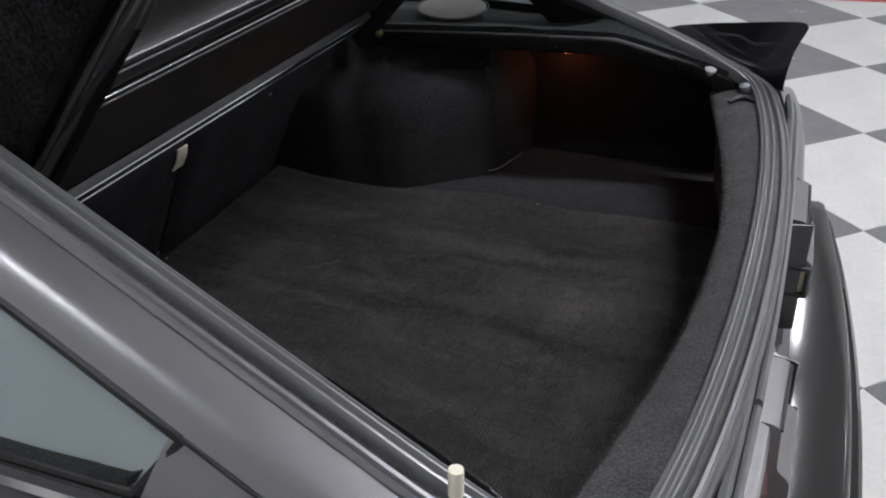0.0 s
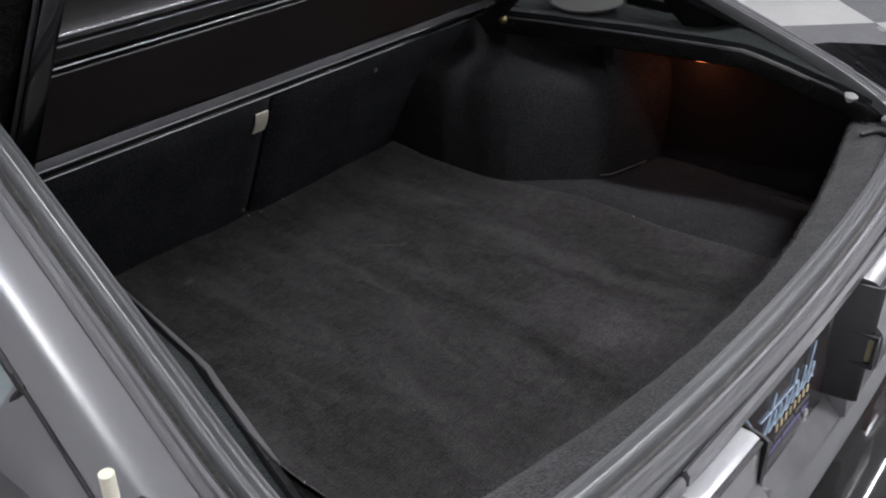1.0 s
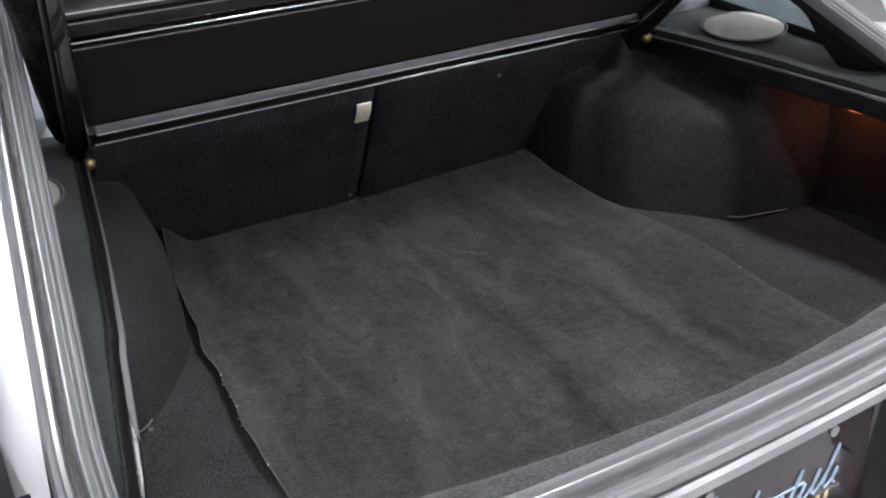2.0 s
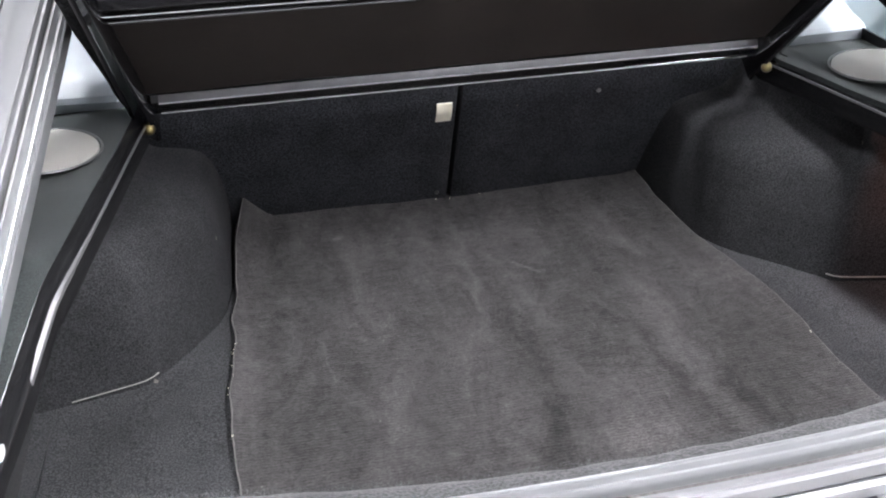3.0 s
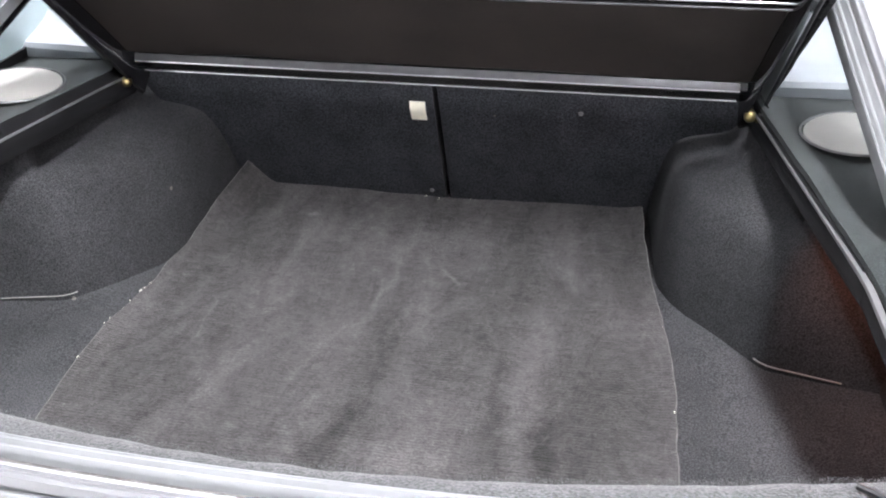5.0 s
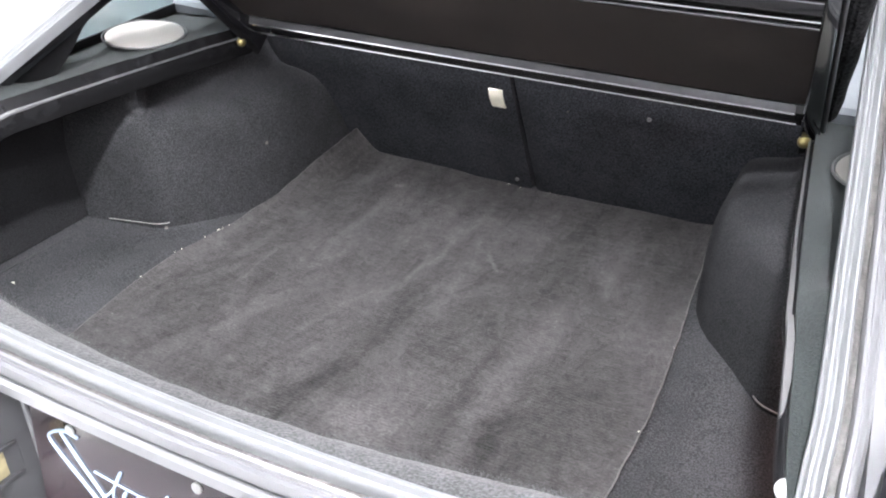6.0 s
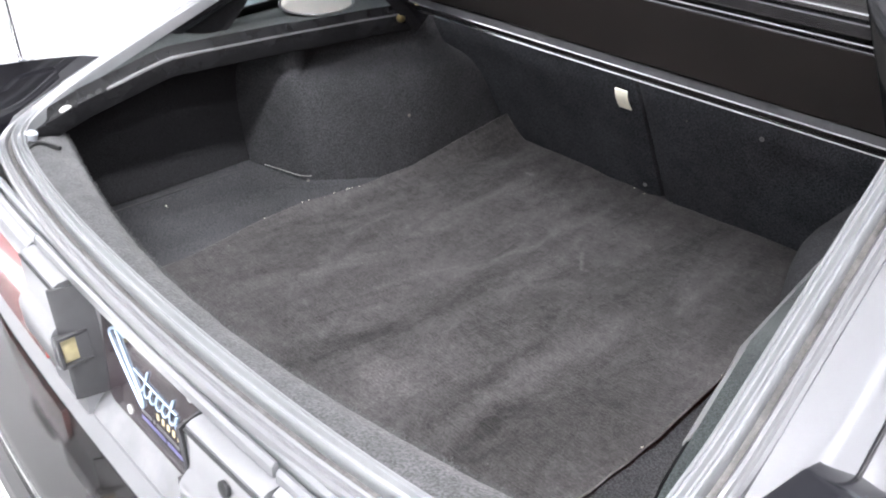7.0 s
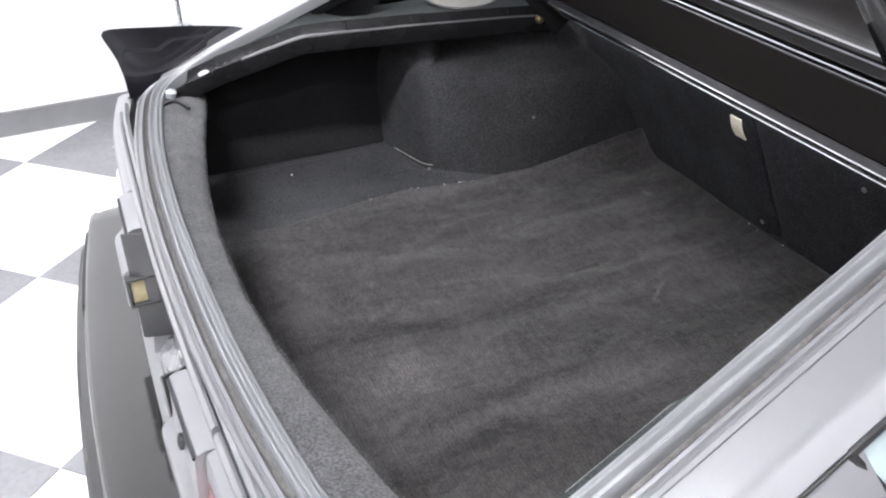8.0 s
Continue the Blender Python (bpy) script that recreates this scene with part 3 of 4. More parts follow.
def shelf(s):
    bm = bmesh.new()
    rows = []
    for j in range(37):
        y = 0.36 - j / 36 * 0.73
        r = rail_at(min(0.30, y)) + (Vector((0.0075, 0, -0.004)) if s > 0 else Vector((0.0115, 0, 0.001)))
        if y > -0.04:
            o = Vector((0.692, y, 0.936))
        else:
            f = min(1, (-0.04 - y) / 0.10)
            o = Vector((0.692, y, 0.936)).lerp(Vector((side_x(y) - 0.001, y, side_z(y) - 0.014)), f * f * (3 - 2 * f))
        row = []
        for i in range(11):
            p = r.lerp(o, i / 10)
            p.y = y
            p.z += 0.002 * wob(p.x, p.y, 0, 12)
            row.append((s * p.x, p.y, p.z))
        rows.append(row)
    thick(bm, rows, (0, 0, -0.008))
    ob = part("speaker_shelf", bm, M_SHELF, car, "dark green-grey felt shelf beside the boot")
    sp = part("speaker_cover", disc(bmesh.new(), (s * 0.590, 0.170, 0.9535), (-s * 0.06, 0, 1), 0.065, 0.004, 40, 0.003, 6), M_GRILLE, ob, "round pale grey speaker cover")
    ring = [(s * 0.590 + 0.069 * math.cos(a * math.pi / 24), 0.170 + 0.069 * math.sin(a * math.pi / 24), 0.957 + 0.004 * s * math.cos(a * math.pi / 24)) for a in range(49)]
    part("speaker_ring", tube(bmesh.new(), ring, 0.0015, 8), M_SATIN, ob, "thin bright speaker ring")
    # rail along the inner edge
    z_ = 0.011 if s > 0 else 0.0
    bm = bmesh.new()
    path = [Vector((s * p[0], p[1], p[2])) for p in RAIL]
    path = [path[0].lerp(path[1], k / 4) for k in range(4)] + [path[1].lerp(path[2], k / 4) for k in range(4)] + [path[2].lerp(path[3], k / 4) for k in range(4)] + path[3:5] + [path[4].lerp(path[5], k / 3) for k in range(3)] + [path[5].lerp(path[6], k / 3) for k in range(4)]
    sweep(bm, path, [(0.013, -0.020), (0.013, 0.001 - z_), (0.0115, 0.0035 - z_), (0.0095, 0.0035 - z_), (0.0085, 0.000 - z_), (0.0065, -0.010 - z_ * 0.3), (0.0045, -0.0135), (0.0025, -0.0125 - z_ * 0.3), (-0.002 + z_ * 0.3, -0.0115 - z_ * 0.3), (-0.003 + z_ * 0.3, -0.013 - z_ * 0.3), (-0.003 + z_ * 0.3, -0.018 - z_ * 0.3), (0.004, -0.022)], lambda p: (s, 0, 0))
    rl = part("shelf_rail", bm, M_VINYL, car, "charcoal rail round the boot opening")
    bm = bmesh.new()
    sweep(bm, path[7:18] if s < 0 else path[:3], [(0.0112, 0.0032), (0.0108, 0.0048), (0.0100, 0.0048), (0.0096, 0.0032)], lambda p: (s, 0, 0))
    part("ridge", bm, M_VINYL, rl)
    # smooth inner face below the rail
    bm = bmesh.new()
    sweep(bm, path, [(-0.0035 + z_ * 0.3, -0.013 - z_ * 0.3), (-0.004 + z_ * 0.3, -0.020), (-0.002, -0.036), (0.001, -0.044), (0.006, -0.047), (0.013, -0.042), (0.013, -0.0205), (0.004, -0.0225)], lambda p: (s, 0, 0))
    part("rail_face", bm, M_VINYL, rl, "smooth black face below the rail")
    # tapering grey strip on the inner edge: the rail's highlight, put in as colour
    rows = []
    lip = [path[9].lerp(path[12], k / 6) for k in range(6)] + [path[12], path[13].lerp(path[12], 0.2)] + [path[13].lerp(path[16], k / 14) for k in range(1, 15)]
    lip = [path[0], path[2], path[4], path[6], path[8]] + lip
    for k, c in enumerate(lip, -5):
        wide = 0.12 if k < 0 else min(1, (k + 1) / 8) if k < 8 else min(1.0, (22 - k) / 7)
        w_ = -0.0018 + (0.0038 if s < 0 else 0.0055) * wide if k < 21 else -0.0028
        rows.append([c + Vector((s * (u + z_ * 0.3), 0, v - z_ * 0.3)) for u, v in ((-0.0036, -0.0145), (-0.0036, -0.0112), (-0.0028, -0.0102), (w_, -0.0102), (w_ + 0.0006, -0.0112), (w_, -0.0145))])
    bm = bmesh.new()
    grid(bm, rows, close_u=True, caps=True)
    part("rail_highlight", bm, M_SATIN, rl, "grey strip drawn as the highlight on the rail's edge")
    # striker screw and rubber buffer at the rear
    part("buffer", disc(bmesh.new(), (s * 0.592, -0.319, 0.886), (-s * 0.3, -0.2, 1), 0.013, 0.008, 20, 0.005, 4), M_BUFFER, rl, "round white plastic buffer")
    bm = bmesh.new()
    disc(bm, (s * 0.586, -0.388, 0.862), (-s * 0.2, 0.3, 1), 0.011, 0.010, 16, 0.003, 3)
    part("stop", bm, M_TRIM, rl, "pale rubber stop")
    # quarter trim at the forward end of the shelf
    bm = bmesh.new()
    rows = []
    for i in range(13):
        x = 0.485 + i / 12 * 0.205
        c_ = 0.02 * math.sin(i / 12 * math.pi)
        rows.append([(s * x, y + 0.012 * i / 12, z + (c_ if z > 1.0 else 0)) for y, z in ((0.326, 0.935), (0.320, 0.948), (0.317, 0.956), (0.321, 0.964), (0.332, 0.969), (0.350, 0.974), (0.374, 0.986), (0.392, 1.003), (0.404, 1.022), (0.414, 1.030))])
    thick(bm, rows, (0, 0.02, 0))
    part("quarter_trim", bm, M_TRIM, car, "smooth grey plastic quarter trim")


for s in (-1, 1):
    shelf(s)

# ---- lifted luggage cover ----
HINGE = Vector((0, 0.3015, 0.9352))
UPWARD = Vector((0, -0.643, 0.766)).normalized()
UNDER = Vector((0, -0.766, -0.643)).normalized()


def lid(x, d, h=0.0):
    """A point of the cover: x across, d from its hinge edge, h below its underside."""
    return Vector((x, 0, 0)) + HINGE + UPWARD * d + UNDER * h


def half_width(d):
    """The cover widens towards its free edge."""
    return 0.460 + 0.10 * d


def lid_bar(bm, x0, x1, profile):
    grid(bm, [[lid(x, d, h) for d, h in profile] for x in (x0, x1)], close_u=True, caps=True)
    return bm


LID_LEN = 0.74
cover = tagged(new("luggage_cover"), "", "")
cover.parent = car
cover["label"] = "raised dark brown luggage cover with a glossy black frame"
bm = bmesh.new()
rows = []
for j in range(25):
    d = 0.043 + j / 24 * (LID_LEN - 0.055)
    rows.append([lid((i / 15 - 1) * half_width(d), d, -0.0115 + 0.0012 * wob(i / 30 * 0.924, d, 0, 7)) for i in range(31)])
thick(bm, rows, -UNDER * 0.012)
part("board", bm, M_BOARD, cover, "dark brown grained board")
bm = bmesh.new()
lid_bar(bm, -0.462, 0.462, [(-0.003, -0.008), (-0.002, -0.0044), (0.002, -0.0044), (0.006, -0.0065), (0.028, -0.004), (0.031, -0.001), (0.0355, -0.001), (0.041, -0.0105), (0.046, -0.0125), (0.046, -0.024), (-0.003, -0.024)])
part("edge_rail", bm, M_FRAME, cover, "glossy black edge rail")
for d, h, r in ((0.0340, 0.0, 0.0022), (0.0002, -0.0034, 0.0017)):
    part("rail_bead", tube(bmesh.new(), [lid(x, d, h) for x in (-0.452, -0.2, 0.1, 0.452)], r, 8), M_BEAD, cover, "thin bright bead")
part("rail_face", thick(bmesh.new(), [[lid(-0.452 + i / 20 * 0.904, d, h) for i in range(21)] for d, h in ((0.0362, -0.001), (0.0418, -0.0096))], UNDER * 0.0012), M_RAILFACE, cover, "satin grey rail face")
# stepped cross ribs: (start, width, height, metal)
for d, w, h, m in ((0.2300, 0.0047, 0.0115, M_BAND), (0.2350, 0.0084, 0.003, M_GAP), (0.2437, 0.0038, 0.0115, M_BEAD), (0.2478, 0.0074, 0.003, M_GAP), (0.2555, 0.0250, 0.0095, M_BAND), (0.2808, 0.0080, 0.002, M_GAP), (0.2890, 0.0105, 0.0095, M_ALU)):
    bm = bmesh.new()
    r_ = min(w * 0.5, 0.0032, h)
    arc = [(r_ * (1 - math.cos(q * math.pi / 8)), h - 0.012 - r_ * (1 - math.sin(q * math.pi / 8))) for q in range(5)]
    lid_bar(bm, -half_width(d) - 0.001, half_width(d) + 0.001, [(d, -0.012)] + [(d + a_, b_) for a_, b_ in arc] + [(d + w - a_, b_) for a_, b_ in reversed(arc)] + [(d + w, -0.012), (d + w * 0.5, -0.016)])
    part("rib", bm, m, cover)
bm = bmesh.new()
lid_bar(bm, -half_width(LID_LEN), half_width(LID_LEN), [(LID_LEN - 0.03, 0.0), (LID_LEN - 0.03, 0.010), (LID_LEN - 0.02, 0.014), (LID_LEN, 0.012), (LID_LEN + 0.006, 0.0), (LID_LEN, -0.014), (LID_LEN - 0.03, -0.012)])
part("edge_rail", bm, M_FRAME, cover, "glossy black edge rail")
for s in (-1, 1):
    bm = bmesh.new()
    rows = []
    for d in (-0.026, -0.01, 0.2, 0.4, LID_LEN):
        a_, b_ = half_width(d) + 0.001, 0.486 + 0.075 * d
        rows.append([lid(s * x, d, h) for x, h in ((a_, -0.020), (a_, 0.022), (a_ + 0.003, 0.026), (b_ - 0.006, 0.020), (b_ - 0.001, 0.014), (b_, 0.008), (b_, -0.020))])
    grid(bm, rows, close_u=True, caps=True)
    arm = part("side_arm", bm, M_FRAME, cover, "glossy black box-section arm")
    bm = bmesh.new()
    tube(bm, [lid(s * (0.4885 + 0.075 * d), d, 0.010) for d in (0.0, 0.1, 0.25, 0.5, LID_LEN)], 0.0026, 8)
    part("cable", bm, M_RAILFACE, arm)
    # felt flange outside the arm
    bm = bmesh.new()
    rows = []
    for j in range(25):
        d = 0.03 + j / 24 * (LID_LEN - 0.03)
        b_, e_ = 0.4875 + 0.075 * d, 0.498 + 0.13 * d
        w = 0.03 + 0.09 * min(1, d / 0.3)
        f_ = 0.0025 * wob(d, 0, s, 40)
        rows.append([lid(s * x, d, h) for x, h in ((b_, -0.004), ((b_ + e_) / 2, 0.001 + f_), (e_ - 0.004 + f_, -0.002), (e_ + f_, -0.008), (e_ + 0.003 - f_, -0.02 - w * 0.3), (e_ - 0.004 + f_, -0.02 - w * 0.7), (e_ - 0.012, -0.02 - w))])
    thick(bm, rows, (-s * 0.006, 0, 0))
    part("felt_flange", bm, M_BLACKFELT, cover, "black felt side flange")
    # hinge: bracket, ball stud, pin
    hb = bmesh.new()
    tube(hb, [(s * 0.492, 0.281, 0.925), (s * 0.486, 0.280, 0.926), (s * 0.478, 0.275, 0.928)], 0.008, 10)
    box(hb, (s * 0.486 - 0.005, 0.264, 0.908), (s * 0.486 + 0.005, 0.296, 0.938), 0.003)
    hg = part("hinge", hb, M_FRAME, cover, "black pivot bracket")
    bb = bmesh.new()
    bmesh.ops.create_uvsphere(bb, u_segments=16, v_segments=10, radius=0.0085)
    bmesh.ops.translate(bb, vec=(s * 0.470, 0.272, 0.929), verts=list(bb.verts))
    part("ball_stud", bb, M_BRASS, hg, "round brass ball stud")
    part("screw", disc(bmesh.new(), (s * 0.474, 0.262, 0.957), (-s * 0.2, -1, 0.3), 0.0055, 0.004, 12, 0.001, 2), M_ALU, hg)

# ---- hatch aperture ----
side = [Vector((side_x(y), y, side_z(y))) for y in (0.80, 0.60, 0.40, 0.20, 0.0, -0.15, -0.26)]
corner = [Vector((0.5965, -0.315, 0.912)), Vector((0.5985, -0.350, 0.894)), Vector((0.5945, -0.378, 0.880)), Vector((0.582, -0.395, 0.870)), Vector((0.560, -0.404, 0.8655)), Vector((0.530, -0.4105, 0.8635))]
sill_pts = [Vector((x, seal_y(x), 0.863)) for x in [0.49 - k * 0.049 for k in range(21)]]
half = side + corner
APERTURE = smooth_path(half + sill_pts + [Vector((-p.x, p.y, p.z)) for p in reversed(half)], 4)


PLAN_OUT = []
for k_, p_ in enumerate(APERTURE):
    d_ = APERTURE[min(k_ + 1, len(APERTURE) - 1)] - APERTURE[max(k_ - 1, 0)]
    o_ = Vector((d_.y, -d_.x, 0)).normalized()
    PLAN_OUT.append(o_ if o_.dot(Vector((p_.x, p_.y - 0.1, 0))) > 0 else -o_)


def outward(p):
    """Away from the boot's middle, square to the aperture's line in plan."""
    return PLAN_OUT[min(range(len(APERTURE)), key=lambda k: (APERTURE[k] - p).length_squared)]


bm = bmesh.new()
sweep(bm, APERTURE, [(-0.003, -0.012), (-0.003, 0.003), (-0.0022, 0.0052), (-0.0008, 0.0058), (0.0004, 0.0048), (0.0010, 0.0036), (0.0018, 0.0052), (0.0036, 0.0078), (0.0056, 0.0078), (0.0070, 0.0056), (0.0082, 0.0030), (0.0098, 0.0022), (0.0112, 0.0034), (0.0126, 0.0066), (0.0144, 0.0092), (0.0164, 0.0090), (0.0180, 0.0066), (0.019, 0.002), (0.019, -0.012)], outward)
part("hatch_seal", bm, M_RUBBER, car, "double-lipped grey rubber hatch seal")
bm = bmesh.new()
sweep(bm, APERTURE, [(0.019, -0.012), (0.0192, -0.004), (0.022, -0.005), (0.0255, -0.004), (0.0258, -0.012)], outward)
part("gutter", bm, M_GUTTER, car, "dark drip gutter")
bm = bmesh.new()
sweep(bm, APERTURE, [(0.0258, -0.014), (0.026, -0.001), (0.0285, 0.0025), (0.032, 0.002), (0.0335, -0.0015), (0.0355, -0.001), (0.038, 0.001), (0.041, -0.002), (0.042, -0.014)], outward)
part("flange", bm, M_PAINT, car, "painted body flange")


# ---- rear pillars, quarter windows, fins ----
def pillar_pt(s, y, u):
    """u 0..1 across the pillar from the gutter to the window."""
    x0, z0 = side_x(y) + 0.042, side_z(y) - 0.006
    q = (u - 0.56) / (0.56 if u < 0.56 else 0.44)
    bulge = 0.0075 * (1.0 - math.sqrt(q * q + 0.05))
    return Vector((s * (x0 + 0.056 * u + bulge * 0.4), y, z0 - 0.028 * u + bulge))


def pillar(s):
    bm = bmesh.new()
    rows = []
    for j in range(32):
        y = 0.80 - j / 31 * 1.215
        rows.append([pillar_pt(s, y, k / 10) for k in range(11)])
    thick(bm, rows, (-s * 0.004, 0, -0.022))
    ob = part("rear_pillar", bm, M_PAINT, car, "grey metallic painted rear pillar")
    bm = bmesh.new()
    path = [Vector((s * (side_x(y) + 0.004), y, side_z(y) - 0.02)) for y in [0.8 - k * 0.08 for k in range(13)]]
    sweep(bm, path, [(0.0, 0.006), (0.0, -0.004), (0.004, -0.012), (0.014, -0.016), (0.05, -0.016), (0.05, 0.0)], lambda p: (s, 0, 0))
    part("inner_trim", bm, M_BLACKPAINT, ob, "black inner pillar trim")
    bm = bmesh.new()
    rows = []
    for k in range(7):
        z = 0.93 + k / 6 * 0.34
        x = 0.672 - 0.075 * (k / 6) ** 1.2
        rows.append([(s * x, 0.56 + 0.05 * k / 6, z), (s * (x - 0.012), 0.57 + 0.05 * k / 6, z), (s * (x - 0.016), 0.61 + 0.05 * k / 6, z), (s * (x - 0.010), 0.66 + 0.05 * k / 6, z)])
    thick(bm, rows, (s * 0.012, 0, 0))
    part("door_pillar", bm, M_SLATE, car, "dark cabin pillar behind the door")
    # closing panel between the pillar and the shelf, behind the window
    bm = bmesh.new()
    rows = []
    for j in range(13):
        y = 0.05 - j / 12 * 0.22
        top, low = Vector((s * (side_x(y) + 0.012), y, side_z(y) - 0.022)), Vector((s * (side_x(y) + 0.035), y, 0.930))
        f = min(1, max(0.12, (0.05 - y) / 0.09))
        rows.append([top.lerp(low, f * k / 4) for k in range(5)])
    thick(bm, rows, (s * 0.006, 0, 0))
    part("closing_panel", bm, M_SLATE, ob, "black inner closing panel")
    # sail panel below the pillar, behind the window
    bm = bmesh.new()
    rows = []
    for j in range(12):
        y = -0.075 - j / 11 * 0.345
        top = pillar_pt(s, y, 1.0) + Vector((s * 0.002, 0, -0.004))
        zb = 0.908 if y > -0.30 else 0.908 - (-0.30 - y) * 0.35
        zb = min(zb, top.z - 0.004)
        rows.append([top.lerp(Vector((s * 0.705, y + 0.02, zb)), k / 5) + Vector((s * 0.004 * math.sin(k / 5 * math.pi), 0, 0)) for k in range(6)])
    thick(bm, rows, (-s * 0.015, 0, -0.004))
    part("sail_panel", bm, M_PAINT, ob, "grey painted panel behind the window")
    part("panel_gap", tube(bmesh.new(), [pillar_pt(s, -0.07 - k * 0.05, 1.0) + Vector((s * 0.0025, 0, -0.001)) for k in range(6)], 0.0018, 6), M_DARKRUB, ob)
    # window
    w = new("quarter_window")
    w.parent = car
    w["label"] = "tinted triangular rear quarter window"
    a, b = pillar_pt(s, -0.085, 1.0) + Vector((s * 0.001, 0, -0.004)), Vector((s * 0.690, -0.051, 0.924))
    c, d = Vector((s * 0.700, 0.80, 0.924)), pillar_pt(s, 0.80, 1.0) + Vector((0, 0, -0.006))
    bm = bmesh.new()
    rows = [[a.lerp(d, k / 12), b.lerp(c, k / 12)] for k in range(13)]
    thick(bm, rows, (-s * 0.004, 0, 0))
    g = part("glass", bm, M_GLASS, w, "tinted glass with the ceiling's reflection painted in as blue-grey", smooth=False)
    g.visible_shadow = False
    bm = bmesh.new()
    for p, q in ((a, d), (a, b), (b, c)):
        tube(bm, [p, p.lerp(q, 0.5), q], 0.0045, 8)
    part("window_seal", bm, M_DARKRUB, w)
    bm = bmesh.new()
    thick(bm, [[b.lerp(c, k / 12).lerp(a.lerp(d, k / 12), f) + Vector((-s * 0.008, 0, 0)) for f in (-0.3, 0.0, min(0.6, 0.036 / (a.lerp(d, k / 12) - b.lerp(c, k / 12)).length))] for k in range(13)], (-s * 0.003, 0, 0))
    part("inner_border", bm, M_DARKRUB, w)
    bm = bmesh.new()
    thick(bm, [[a.lerp(d, k / 12).lerp(b.lerp(c, k / 12), f) + Vector((-s * 0.012, 0, 0)) for f in (-0.02, min(0.5, 0.018 / (a.lerp(d, k / 12) - b.lerp(c, k / 12)).length))] for k in range(13)], (-s * 0.003, 0, 0))
    part("inner_border", bm, M_DARKRUB, w)
    bm = bmesh.new()
    e, f = a.lerp(d, 0.030), b.lerp(c, 0.040)
    thick(bm, [[a.lerp(b, k / 4) + Vector((-s * 0.016, 0, 0)), e.lerp(f, k / 4) + Vector((-s * 0.016, 0, 0))] for k in range(5)], (-s * 0.003, 0, 0))
    part("inner_border", bm, M_DARKRUB, w)
    bm = bmesh.new()
    path = [Vector((s * 0.702, y, 0.918)) for y in (-0.075, 0.0, 0.2, 0.4, 0.6, 0.8)]
    sweep(bm, path, [(-0.008, 0.004), (0.0, 0.006), (0.006, 0.002), (0.007, -0.008), (-0.008, -0.010)], lambda p: (s, 0, 0))
    part("belt_strip", bm, M_CHROME, w, "bright metal belt strip")


def fin(s):
    """End of the rear spoiler standing on the body corner."""
    bm = bmesh.new()
    rows = []
    for i in range(9):
        f = i / 8
        x = 0.662 + 0.105 * f
        drop = 0.028 * f + 0.02 * max(0, f - 0.75) * 4
        inset = 0.02 * max(0, f - 0.8) * 5
        prof = [(-0.17, 0.90), (-0.20, 0.928), (-0.25, 0.944), (-0.31, 0.954), (-0.37, 0.961), (-0.43, 0.968), (-0.458, 0.970), (-0.469, 0.968), (-0.4735, 0.961), (-0.471, 0.952), (-0.464, 0.936), (-0.456, 0.914), (-0.451, 0.885), (-0.448, 0.85), (-0.32, 0.85), (-0.20, 0.87)]
        rows.append([(s * x, y + inset * (1 if y < -0.4 else 0), z - drop * (1.0 if z > 0.9 else 0.3)) for y, z in prof])
    grid(bm, rows, close_u=True, caps=True)
    ob = part("spoiler_end", bm, M_BLACKPAINT, car, "glossy black spoiler end on the body corner")
    bm = bmesh.new()
    rows = [[(s * 0.652, -0.30, 0.935), (s * 0.652, -0.36, 0.936), (s * 0.652, -0.385, 0.922), (s * 0.652, -0.44, 0.93), (s * 0.652, -0.452, 0.90), (s * 0.652, -0.448, 0.845), (s * 0.652, -0.36, 0.855), (s * 0.652, -0.30, 0.88)]]
    prism(bm, rows[0], (s * 0.01, 0, 0))
    part("end_cap", bm, M_BLACKPAINT, ob, "black joint face", smooth=False)


for s in (-1, 1):
    pillar(s)
    fin(s)

# antenna on the left rear wing
ant = part("antenna", tube(bmesh.new(), [(-0.734, -0.329, 0.93), (-0.734, -0.329, 1.0), (-0.734, -0.329, 1.055)], 0.004, 10), M_CHROME, car, "retracted chrome antenna")
part("antenna_tip", tube(bmesh.new(), [(-0.734, -0.329, 1.055), (-0.734, -0.329, 1.06), (-0.734, -0.329, 1.072), (-0.734, -0.329, 1.074)], 0.0046, 12), M_TAG, ant, "pale antenna tip")
part("antenna_base", disc(bmesh.new(), (-0.734, -0.329, 0.925), (-0.2, 0, 1), 0.022, 0.012, 20, 0.008, 4), M_CHROME, ant)

# ---- tail: valance, plate recess, lamps, bumper ----
def tail_y(x):
    return -0.484 + 0.05 * x * x + 0.35 * max(0.0, abs(x) - 0.5) ** 2


def tail_strip(name, x0, x1, prof, material, parent, label="", n=16):
    """A profile of (y behind the tail line, z) carried across the car."""
    bm = bmesh.new()
    rows = []
    for i in range(n + 1):
        x = x0 + (x1 - x0) * i / n
        rows.append([(x, tail_y(x) + a, z) for a, z in prof])
    grid(bm, rows, close_u=True, caps=True)
    return part(name, bm, material, parent, label)


